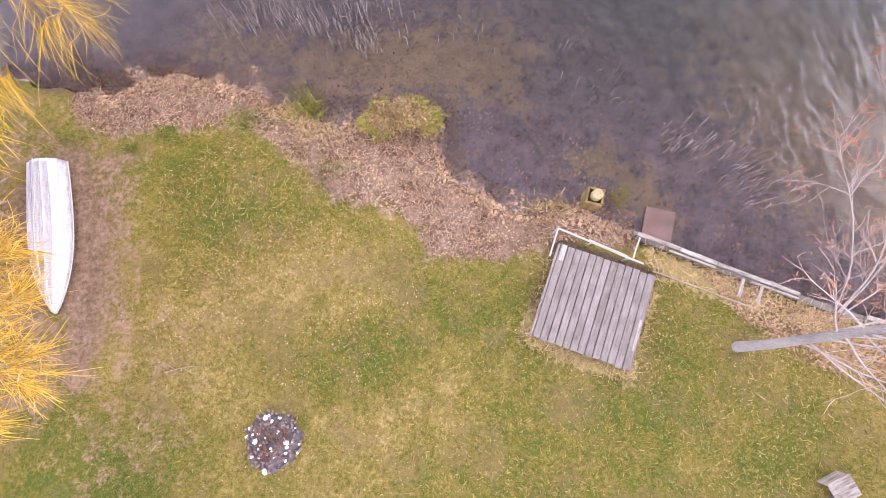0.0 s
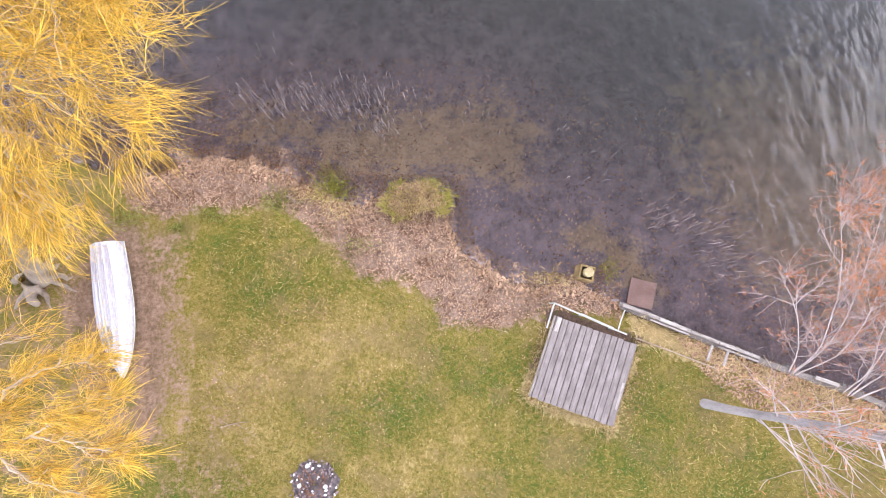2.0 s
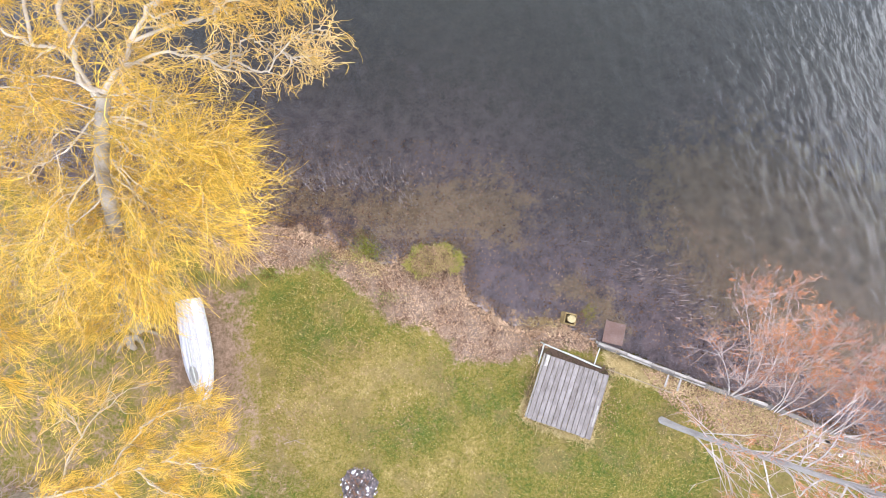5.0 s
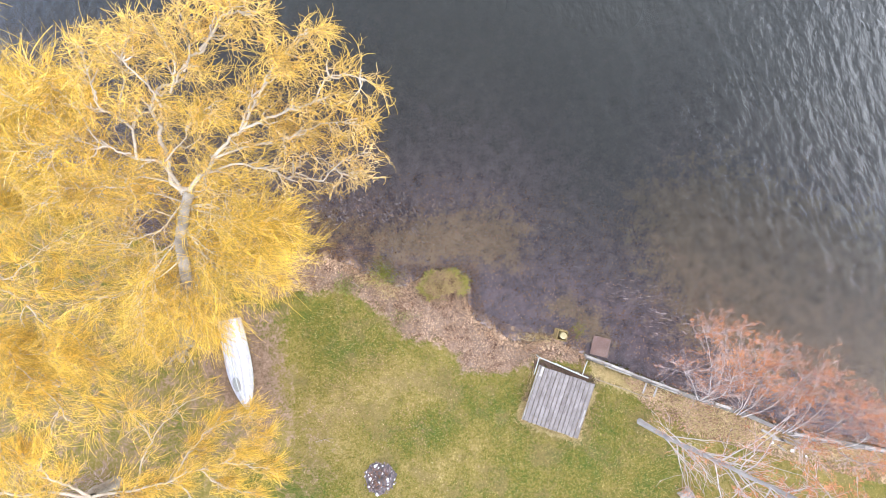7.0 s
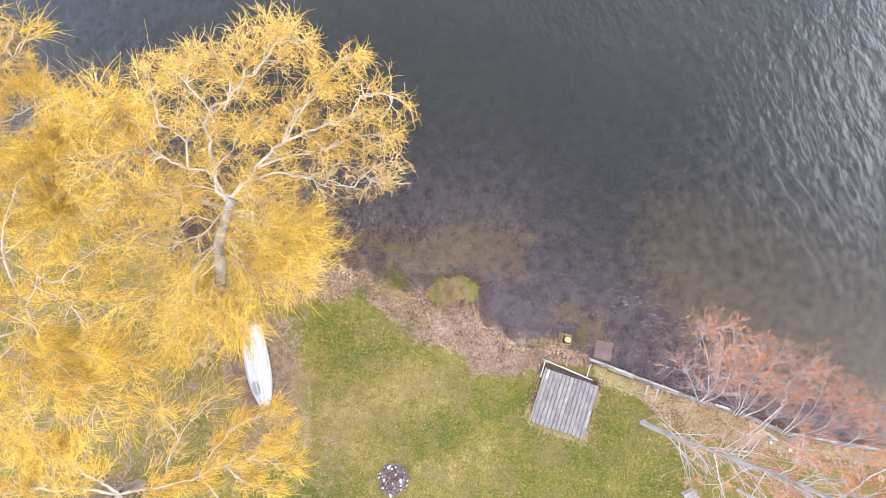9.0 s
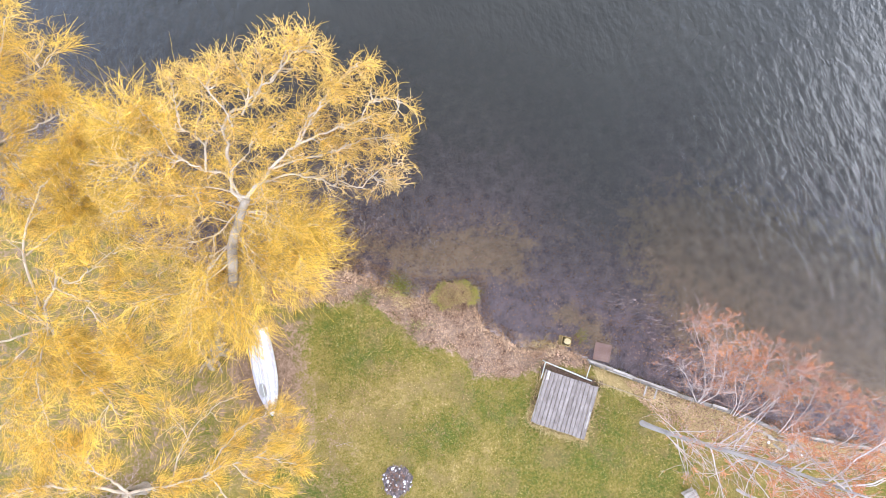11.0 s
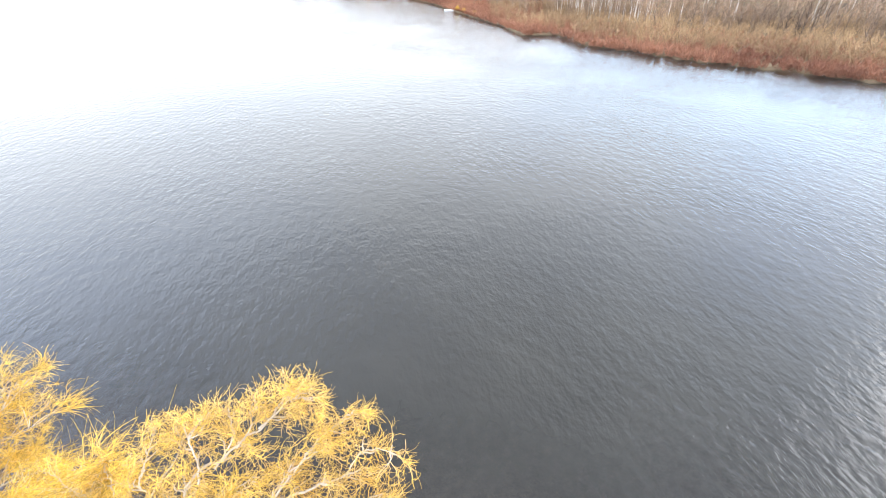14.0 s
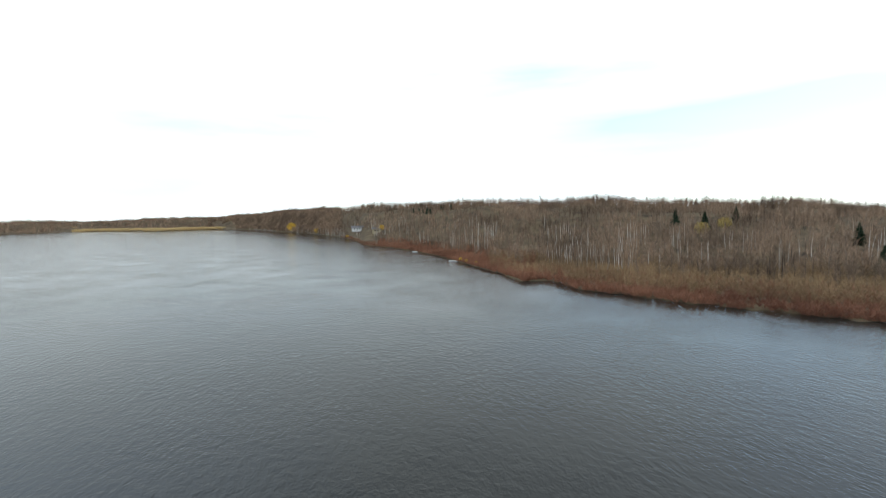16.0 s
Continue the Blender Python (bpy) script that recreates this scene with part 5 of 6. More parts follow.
# ---- the fire pit ----
def fire_pit():
    fp = thing("fire_pit", (-4.1, -2.5, 0), "round ash fire pit with scattered stones on the lawn", "fire pit")
    r = np.random.default_rng(5)
    n, rings = 30, 7
    v, f = [(0, 0, -0.02)], []
    for k in range(1, rings + 1):
        for i in range(n):
            a = i / n * 6.283
            rad = 0.7 * k / rings * (1 + 0.07 * math.sin(a * 3 + 1) + 0.05 * math.sin(a * 7) + r.uniform(-0.05, 0.05) * k / rings)
            v.append((rad * math.cos(a), rad * math.sin(a), 0.055 * math.sin(k / rings * 3.14) + r.uniform(-0.012, 0.012) + (0.01 if k < rings else -0.02)))
    bm = bmesh.new()
    vs = [bm.verts.new(p) for p in v]
    for i in range(n):
        j = (i + 1) % n
        bm.faces.new((vs[0], vs[1 + i], vs[1 + j]))
        for k in range(rings - 1):
            bm.faces.new((vs[1 + k * n + i], vs[1 + (k + 1) * n + i], vs[1 + (k + 1) * n + j], vs[1 + k * n + j]))
    part("ash_bed", bm, M_ASH, fp)
    for i in range(230):
        a, d = r.uniform(0, 6.283), math.sqrt(r.uniform(0.04, 1.12)) * 0.68
        pale = i % 8 == 0
        s = r.uniform(0.05, 0.1) if pale else r.uniform(0.035, 0.1)
        o = part("stone", stone_bm(s, r, 0.7, 1), M_STONE if pale else M_DARKSTONE, fp)
        o.matrix_local = pose(d * math.cos(a), d * math.sin(a), 0.045 + s * 0.2, r.uniform(-25, 25), r.uniform(-25, 25), r.uniform(0, 360))
    for x, y, s in ((-0.2, 0.55, 0.17), (-0.13, 0.6, 0.1), (-0.4, 0.0, 0.16), (0.34, -0.02, 0.17), (0.36, -0.12, 0.12), (-0.12, -0.66, 0.2), (0.34, -0.25, 0.1), (-0.48, 0.16, 0.09)):
        o = part("stone", stone_bm(s, r, 0.6, 1), M_STONE, fp, "large pale stone")
        o.matrix_local = pose(x, y, 0.06 + s * 0.2, r.uniform(-15, 15), r.uniform(-15, 15), r.uniform(0, 360))
    for i in range(46):
        a = r.uniform(0, 3.14)
        L = r.uniform(0.1, 0.4)
        p = np.array([r.uniform(-0.42, 0.36), r.uniform(-0.42, 0.4), 0.1])
        d = np.array([math.cos(a), math.sin(a), r.uniform(-0.1, 0.1)]) * L / 2
        o = mesh_part("charred_stick", pipe([p - d, p + r.normal(size=3) * 0.02, p + d], r.uniform(0.005, 0.013), 5), M_CHAR, fp)
    return fp


fire_pit()


# ---- loose things on the bank ----
def fallen_branch(at, rz, size, label):
    fb = thing("fallen_branch", at, label, "branch", "fallen branches", rz)
    for pts, rad in (([(-0.5, 0, 0.03), (0, 0.05, 0.05), (0.45, 0.02, 0.03)], 0.016), ([(0.0, 0.05, 0.05), (0.25, -0.12, 0.04), (0.4, -0.2, 0.02)], 0.011), ([(-0.2, 0.03, 0.04), (-0.35, 0.15, 0.03), (-0.45, 0.2, 0.02)], 0.009)):
        p = wobble(spline(np.array(pts) * size, 8), 0.012, rng)
        mesh_part("stick", tubes(p[None], (rad * np.linspace(1, 0.4, 8))[None], 6), M_DRYSTICK, fb)
    return fb


fallen_branch((-6.5, -0.85, 0), 10, 0.85, "pale dry forked branch lying on the lawn")
fallen_branch((-5.15, 5.9, 0), -35, 0.5, "short pale driftwood stick on the leaf litter")


def slab():
    sl = thing("painted_slab", (9.15, -3.35, 0), "peeling white painted slab standing on the lawn", "slab", rz=25)
    part("top_board", box_bm(0.6, 0.5, 0.04, (0, 0, 0.3), 0.01), M_WHITE_WOOD, sl)
    part("side_board", box_bm(0.55, 0.05, 0.32, (0, 0.2, -0.02), 0.008), M_WHITE_WOOD, sl)
    part("side_board", box_bm(0.55, 0.05, 0.32, (0, -0.2, -0.02), 0.008), M_BEAM, sl)
    return sl


slab()


def bucket():
    bk = thing("bucket", (-18.0, 1.8, 0), "small white plastic bucket under the willows", "bucket")
    bm = bmesh.new()
    ring = []
    for rad, z in ((0.13, 0.0), (0.16, 0.32), (0.172, 0.32), (0.172, 0.34), (0.15, 0.34), (0.12, 0.03)):
        ring.append([bm.verts.new((rad * math.cos(i * math.pi / 8), rad * math.sin(i * math.pi / 8), z)) for i in range(16)])
    for a, b in zip(ring, ring[1:]):
        for i in range(16):
            bm.faces.new((a[i], a[(i + 1) % 16], b[(i + 1) % 16], b[i]))
    bm.faces.new(ring[0][::-1])
    bm.faces.new(ring[-1])
    part("pail", bm, M_WALL, bk)
    mesh_part("handle", pipe([(0.165 * math.cos(a), 0.02, 0.31 + 0.16 * math.sin(a)) for a in np.linspace(0, math.pi, 9)], 0.005, 5), M_BEAM, bk)
    return bk


bucket()
r_st = np.random.default_rng(15)


def broken_board(x, y, L, w, turn):
    o = thing("broken_board", (x, y, 0.02), "short broken white board lying at the seawall", "board", "broken boards", turn)
    part("plank", box_bm(L, w, 0.03, (0, 0, 0.0), 0.005), M_WHITE_WOOD, o)
    part("splinter", box_bm(L * 0.35, w * 0.3, 0.02, (L * 0.6, w * 0.25, 0.0), 0.004), M_WHITE_WOOD, o)


for x, y, L, w, turn in ((12.9, -0.75, 0.7, 0.1, -28), (13.3, -1.0, 0.5, 0.12, -12), (13.7, -1.12, 0.8, 0.09, -22), (14.2, -1.35, 0.45, 0.12, 10), (13.4, -1.35, 0.4, 0.08, -40), (14.7, -1.45, 0.6, 0.1, -18)):
    broken_board(x, y, L, w, turn)
for x, y, s in ((13.05, -1.15, 0.16), (13.9, -1.5, 0.2), (14.5, -1.75, 0.14)):
    o = part("shore_stone", stone_bm(s, r_st, 0.55), M_STONE)
    o.matrix_world = pose(x, y, 0.0 + s * 0.2, 0, 0, r_st.uniform(0, 360))
    tagged(o, "pale stone lying in dead grass at the seawall", "stone", "shore stones")


# ---- grasses, leaves and reeds ----
def scatter(poly, n, r):
    px, py = np.array(poly).T
    out = np.zeros((0, 2))
    while len(out) < n:
        p = np.stack([r.uniform(px.min(), px.max(), n), r.uniform(py.min(), py.max(), n)], 1)
        out = np.concatenate([out, p[inside(p[:, 0], p[:, 1], poly, 0.02) > 0.5]])
    return out[:n]


def leaves(name, xy, size, r, label):
    """Curled dead leaves lying about."""
    n = len(xy)
    c = np.concatenate([xy, (height(xy[:, 0], xy[:, 1]) + 0.012)[:, None]], 1)
    a = r.uniform(0, 6.283, n)
    u = np.stack([np.cos(a), np.sin(a), r.uniform(-0.3, 0.3, n)], 1)
    w = np.stack([-np.sin(a), np.cos(a), r.uniform(-0.3, 0.3, n)], 1)
    s = r.uniform(0.6, 1.2, n)[:, None] * size
    up = np.array([0, 0, 1.0]) * s * r.uniform(0.05, 0.3, (n, 1))
    v = np.stack([c - u * s, c - w * s * 0.5 + up, c + u * s, c + w * s * 0.5 + up], 1)
    return tagged(mesh_part(name, (v.reshape(-1, 3), np.arange(4 * n).reshape(-1, 4)), M_LEAF), label, "leaves", kind="stuff")


def blades(name, xy, tall, wide, lean, r, material, label, category, base=None):
    n = len(xy)
    z = height(xy[:, 0], xy[:, 1]) if base is None else base
    p0 = np.stack([xy[:, 0], xy[:, 1], z - 0.01], 1)
    h = r.uniform(0.5, 1.1, n)[:, None] * tall
    d = np.concatenate([r.normal(size=(n, 2)) * lean, np.ones((n, 1))], 1)
    p1 = p0 + d * h
    return tagged(mesh_part(name, strips(p0, p1, wide, wide * 0.25), material), label, category, kind="stuff")


r_g = np.random.default_rng(40)
LAWN = [(-9.2, -6), (-7.8, 0), (-7.7, 4.2), (-6, 5.4), (-4.2, 4.7), (-2, 3.4), (-0.5, 2.1), (2.2, 2.1), (5.2, 1.4), (7.5, 0.9), (9, -0.5), (18, -2.5), (18, -6.5)]
leaves("leaf_litter", scatter(LITTER, 8000, r_g), 0.045, r_g, "pale brown dead leaves lying along the shore")
drift = np.concatenate([np.array(c) + r_g.normal(size=(n, 2)) * np.array(w) for c, w, n in (((-5.4, 1.6), (0.9, 0.5), 260), ((-6.3, 0.2), (0.7, 0.5), 260), ((-3.9, 2.6), (0.8, 0.5), 160), ((-2.6, -0.2), (0.9, 0.7), 260),
                                                                                           ((5.3, 0.2), (0.35, 0.8), 260), ((8.6, 0.3), (0.9, 0.5), 320), ((-1.0, 1.6), (1.2, 0.6), 220), ((2.4, 0.8), (0.25, 0.8), 160))])
stalk_xy = scatter(LITTER, 5000, r_g)
stalk_a = r_g.uniform(0, 6.283, 5000)
stalk_d = np.stack([np.cos(stalk_a), np.sin(stalk_a), r_g.uniform(-0.1, 0.15, 5000)], 1) * r_g.uniform(0.05, 0.24, (5000, 1))
stalk_p = np.concatenate([stalk_xy, (height(stalk_xy[:, 0], stalk_xy[:, 1]) + 0.025)[:, None]], 1)
tagged(mesh_part("dead_stalks", tubes(np.stack([stalk_p - stalk_d / 2, stalk_p + np.array([0, 0, 0.01]), stalk_p + stalk_d / 2], 1), np.broadcast_to(np.array([0.006, 0.007, 0.004]), (5000, 3)), 3), M_STALK), "broken dry reed stalks strewn along the shore", "stalks", kind="stuff")
shore_s = r_g.uniform(-10, 5, 2200)
shore_xy = np.stack([shore_s, np.interp(shore_s, SHORE_X, SHORE_Y) + r_g.normal(size=2200) * 0.17 - 0.1], 1)
bed_xy = scatter([(-9, 7.5), (-6, 8.0), (-3, 7.0), (0.3, 6.6), (0.6, 4.9), (2.5, 3.9), (5.4, 3.4), (9, 1.6), (12, 0.5), (12, 5), (8, 9), (0, 11), (-8, 11)], 5200, r_g)
leaves("sunken_leaves", bed_xy, 0.05, r_g, "dead leaves lying on the lake bed in shallow water")
leaves("shore_leaves", shore_xy, 0.075, r_g, "orange-brown leaves washed up at the waterline")
leaves("wall_leaves", scatter([(6.6, 1.75), (7.4, 0.6), (9.0, -0.6), (12.5, -1.6), (18, -3.0), (18, -1.4), (12, 0.2), (9.5, 1.05)], 6500, r_g), 0.055, r_g, "rusty leaves caught along the seawall")
leaves("leaf_drift", drift, 0.03, r_g, "brown leaves drifted together on the lawn")
leaves("lawn_leaves", scatter(LAWN, 900, r_g), 0.024, r_g, "small dry leaves scattered over the lawn")
blades("straw", scatter(LAWN, 2000, r_g), 0.045, 0.008, 1.6, r_g, M_STRAWBIT, "bleached straw lying in the lawn", "straw")
lawn_xy = scatter(LAWN, 40000, r_g)
blades("grass", lawn_xy, 0.06, 0.011, 1.1, r_g, M_GRASS, "short patchy green and straw lawn grass", "grass")
blades("dead_grass", scatter(STRAW, 6000, r_g), 0.16, 0.006, 1.0, r_g, M_SEDGE, "flattened golden dead grass along the seawall", "grass")
ring_a = r_g.uniform(0, 6.283, 1500)
ring_a = ring_a[np.cos(ring_a) > -0.45]
edge_d = np.stack([np.clip(np.cos(ring_a) * 1.9, -1.35, 1.35), np.clip(np.sin(ring_a) * 1.9, -1.35, 1.35)], 1) + r_g.normal(size=(len(ring_a), 2)) * 0.07
cd, sd_ = math.cos(radians(-109.3)), math.sin(radians(-109.3))
blades("deck_grass", np.stack([3.69 + edge_d[:, 0] * cd - edge_d[:, 1] * sd_, 0.78 + edge_d[:, 0] * sd_ + edge_d[:, 1] * cd], 1), 0.17, 0.006, 0.9, r_g, M_SEDGE, "golden uncut grass round the deck", "grass")

NB = 2600
bush_a, bush_d = r_g.uniform(0, 6.283, NB), np.sqrt(r_g.uniform(0, 1, NB))
tuft_a, tuft_d = r_g.uniform(0, 6.283, 26), np.sqrt(r_g.uniform(0, 1, 26))
tuft = np.stack([np.cos(tuft_a) * tuft_d * (0.92 + 0.14 * np.sin(tuft_a * 3)), np.sin(tuft_a) * tuft_d * (0.62 + 0.1 * np.cos(tuft_a * 2))], 1)
own = r_g.integers(0, 26, NB)
bush_xy = tuft[own] + r_g.normal(size=(NB, 2)) * 0.11
mound = np.clip(1 - (bush_xy[:, 0] / 1.05) ** 2 - (bush_xy[:, 1] / 0.75) ** 2, 0, 1)
st = np.stack([-1.28 + bush_xy[:, 0], 5.84 + bush_xy[:, 1], 0.02 + 0.26 * mound], 1)
hd = unit(np.stack([bush_xy[:, 0] * 0.7, bush_xy[:, 1] * 0.7, np.full(NB, 0.35)], 1) + unit(r_g.normal(size=(26, 3)))[own] * 0.6 + r_g.normal(size=(NB, 3)) * 0.5)
sedge = thing("sedge_clump", (-1.28, 5.84, 0), "golden dead sedge clump with green shoots at the waterline", "sedge")
mesh_part("sedge_blade", tubes(twig_paths(st, hd, r_g.uniform(0.08, 0.24, NB), np.full(NB, 0.9)), np.broadcast_to(np.array([0.011, 0.01, 0.008, 0.003]), (NB, 4)), 3), M_MAT, sedge, kind="stuff").matrix_parent_inverse = sedge.matrix_world.inverted()
rim = np.nonzero(mound < 0.45)[0][:900]
mesh_part("green_shoot", tubes(twig_paths(st[rim] + r_g.normal(size=(len(rim), 3)) * 0.05, hd[rim], r_g.uniform(0.1, 0.26, len(rim)), np.full(len(rim), 0.6)), np.broadcast_to(np.array([0.011, 0.01, 0.007, 0.002]), (len(rim), 4)), 3), M_SHOOT, sedge, kind="stuff").matrix_parent_inverse = sedge.matrix_world.inverted()
top = np.nonzero(mound > 0.2)[0][:420]
leaf_a = r_g.uniform(0, 6.283, len(top))
leaf_u = np.stack([np.cos(leaf_a), np.sin(leaf_a), r_g.uniform(-0.4, 0.4, len(top))], 1) * 0.032
leaf_w = np.stack([-np.sin(leaf_a), np.cos(leaf_a), r_g.uniform(-0.4, 0.4, len(top))], 1) * 0.018
leaf_c = st[top] + np.array([0, 0, 0.13]) + r_g.normal(size=(len(top), 3)) * 0.04
mesh_part("caught_leaf", (np.stack([leaf_c - leaf_u, leaf_c - leaf_w, leaf_c + leaf_u, leaf_c + leaf_w], 1).reshape(-1, 3), np.arange(4 * len(top)).reshape(-1, 4)), M_LEAF, sedge, kind="stuff").matrix_parent_inverse = sedge.matrix_world.inverted()


def weeds(cx, cy, sx, sy, n, tall, material, label):
    xy = np.array([cx, cy]) + r_g.normal(size=(n, 2)) * np.array([sx, sy])
    return blades("weeds", xy, tall, 0.012, 0.8, r_g, material, label, "weeds")


weeds(-3.9, 6.35, 0.28, 0.22, 260, 0.3, M_SHOOT, "bright green water weeds in the shallows")
weeds(-5.6, 5.9, 0.3, 0.2, 260, 0.16, M_GREEN, "green grass tuft in the leaf litter")
weeds(4.75, 3.8, 0.16, 0.2, 130, 0.15, M_SHOOT, "green water weeds by the mooring post")
weeds(3.0, 3.5, 0.4, 0.15, 260, 0.2, M_SEDGE, "brown weeds at the waterline")
weeds(-7.6, 5.4, 0.25, 0.13, 320, 0.08, M_GREEN, "green grass tuft beside the boat strip")
weeds(-8.6, 5.0, 0.12, 0.1, 120, 0.08, M_GREEN, "small green grass tuft by the boat")
weeds(-10.2, 5.3, 0.4, 0.22, 260, 0.12, M_GREEN, "green grass under the willow skirt")
weeds(-3.1, 4.5, 0.3, 0.15, 260, 0.08, M_GREEN, "green grass showing through the leaf litter")
weeds(-16.4, -3.4, 0.9, 0.7, 700, 0.5, M_REDREED, "reddish dead weeds under the willow")
weeds(-4.7, 6.15, 0.4, 0.14, 300, 0.14, M_SEDGE, "olive grass fringe at the waterline")
weeds(-3.7, 5.6, 0.35, 0.18, 260, 0.14, M_SEDGE, "olive grass fringe at the waterline")


def reeds(name, spots, label, material=M_REED):
    """Dead stems that lean and break, standing in the shallows."""
    pts, rad = [], []
    for cx, cy, sx, sy, n, tall, lean in spots:
        xy = np.array([cx, cy]) + r_g.normal(size=(n, 2)) * np.array([sx, sy])
        for x, y in xy:
            h = tall * r_g.uniform(0.4, 1.1)
            d = r_g.normal(size=2) * 0.22 + np.array([lean * 0.3, 0.1])
            p0 = np.array([x, y, WATER - 0.15])
            p1 = p0 + np.array([d[0] * h * 0.15, d[1] * h * 0.15, h * 0.6])
            kink = r_g.normal(size=2) * 0.25
            p2 = p1 + np.array([(d[0] + kink[0]) * h * 0.3, (d[1] + kink[1]) * h * 0.3, h * r_g.uniform(-0.1, 0.35)])
            pts.append([p0, (p0 + p1) / 2, p1, p2])
            rad.append(np.array([0.009, 0.009, 0.008, 0.004]))
    return tagged(mesh_part(name, tubes(np.array(pts), np.array(rad), 3), material), label, "reeds", kind="stuff")


reeds("reeds", [(-6.3, 9.2, 0.6, 0.35, 65, 0.9, 0.4), (-4.6, 9.3, 0.8, 0.35, 90, 0.9, 0.1), (-2.9, 9.2, 0.7, 0.4, 90, 0.9, 0.0), (-2.4, 8.4, 0.25, 0.25, 50, 0.7, 0.0), (-0.5, 8.9, 1.2, 0.7, 30, 0.7, 0.1),
                (4.6, 7.1, 0.5, 0.5, 16, 0.6, 0.5), (3.2, 7.6, 0.8, 0.8, 8, 0.6, 0.2), (-6.5, 11, 0.6, 0.6, 8, 0.6, 0.2)], "broken pale dead reeds standing in shallow water")
reeds("reeds", [(6.5, 5.3, 0.35, 0.35, 42, 0.7, 0.1), (7.6, 5.2, 0.5, 0.3, 42, 0.7, 0.1), (8.4, 4.6, 0.45, 0.3, 42, 0.65, 0.1), (9.2, 4.0, 0.45, 0.3, 36, 0.55, 0.1), (8.2, 3.9, 0.3, 0.3, 30, 0.5, 0.2)], "reddish dead reed bed off the seawall", M_REDREED)


# ---- the far shore ----
def polar(az, r):
    a = np.radians(az)
    return EYE[0] + np.sin(a) * r, EYE[1] + np.cos(a) * r


def shore_r(az):
    return np.interp(np.radians(az), FAR_A, FAR_R)


def far_wood(name, az, depth, tall, per_tree, width, material, trunk_material, label, top=0.25, seed=1, crown=0.26, stem=1.0):
    """Many leafless trees as one mass of trunks and fine upswept branches."""
    r = np.random.default_rng(seed)
    x, y = polar(az, shore_r(az) + depth)
    d = far_in(x, y)
    keep = d > 0.3
    x, y, d, tall = x[keep], y[keep], d[keep], tall[keep]
    n = len(x)
    tall = tall * (1 + 0.22 * waves(x, y, 45, 31))
    z = hill(x, y, d)
    base = np.stack([x, y, z - 0.3], 1)
    tip = base + np.stack([r.normal(size=n) * 0.06 * tall, r.normal(size=n) * 0.06 * tall, tall], 1)
    tv = tubes(np.stack([base, (base + tip) / 2 + r.normal(size=(n, 3)) * 0.15, tip], 1), tall[:, None] * np.array([[0.016, 0.011, 0.003]]) * stem, 3)
    s = r.uniform(top, 0.95, (n, per_tree))
    p0 = base[:, None] + (tip - base)[:, None] * s[..., None]
    a = r.uniform(0, 6.283, (n, per_tree))
    reach = tall[:, None] * crown * (1.25 - s) * r.uniform(0.5, 1.4, (n, per_tree))
    p1 = p0 + np.stack([np.cos(a) * reach, np.sin(a) * reach, reach * r.uniform(0.0, 1.7, (n, per_tree))], -1)
    bv = strips(p0.reshape(-1, 3), p1.reshape(-1, 3), (width * np.ones((n, per_tree))).ravel(), (width * 0.35 * np.ones((n, per_tree))).ravel())
    wood = tagged(mesh_part(name, bv, material), label, "woods", kind="stuff")
    if trunk_material:
        mesh_part("trunk_mass", tv, trunk_material, wood, kind="stuff")
    return wood


r_f = np.random.default_rng(60)


def spread(n, az0, az1, d0, d1, power=1.0):
    return r_f.uniform(az0, az1, n), d0 + (d1 - d0) * r_f.uniform(0, 1, n) ** power


HOUSE_AZ = -10.2


def clearing(az, dp):
    """Leaves the yard in front of the far house free of trees."""
    keep = ~((np.abs(az - HOUSE_AZ) < 1.9) & (dp > 12) & (dp < 118))
    return az[keep], dp[keep]


az, dp = clearing(*spread(4400, -14, 50, 40, 330, 0.9))
far_wood("far_woods", az, dp, r_f.uniform(5, 9.5, len(az)), 58, 0.06, M_FARTREE, M_FARTRUNK, "leafless grey-brown woods covering the far hill", seed=61, top=0.15)
az, dp = spread(2600, -14, 50, 240, 460, 1.0)
far_wood("far_woods", az, dp, r_f.uniform(5, 9, len(az)), 44, 0.09, M_FARTREE, M_FARTRUNK, "leafless grey-brown woods along the far hilltop", seed=67, top=0.0, crown=0.36)
az, dp = spread(2000, -14, 48, 55, 150, 1.0)
bx, by = polar(az, shore_r(az) + dp)
grove = waves(bx, by, 34, 33) > 0.5
az, dp = az[grove], dp[grove]
far_wood("far_birches", az, dp, r_f.uniform(8, 11.5, len(az)), 22, 0.05, M_FARTREE, M_BIRCH, "pale-trunked birches among the far woods", seed=62, top=0.6, stem=1.35)
az, dp = spread(90, -18.5, -12.5, 5, 26, 1.0)
far_wood("far_birches", az, dp, r_f.uniform(9, 14, len(az)), 20, 0.1, M_FARTREE, M_BIRCH, "pale-trunked birches at the far waterline", seed=72, top=0.6, stem=1.5)
az, dp = spread(60, 13, 24, 45, 70, 1.0)
far_wood("far_birches", az, dp, r_f.uniform(7, 10, len(az)), 24, 0.05, M_FARTREE, M_BIRCH, "white birch grove behind the far brush", seed=73, top=0.55, stem=1.6)
az, dp = spread(5200, -50, -13, 4, 460, 0.8)
more_az, more_dp = spread(2600, -28, -15, 2, 420, 1.0)
az, dp = np.concatenate([az, more_az]), np.concatenate([dp, more_dp])
dp = dp + marsh(az)
far_wood("far_woods", az, dp, r_f.uniform(7, 13, len(az)), 26, 0.32, M_FARTREE, M_FARTREE, "dark leafless woods on the farthest shore", seed=63, crown=0.42, top=0.0)
az, dp = spread(5600, -13, 52, 0.3, 42, 1.7)
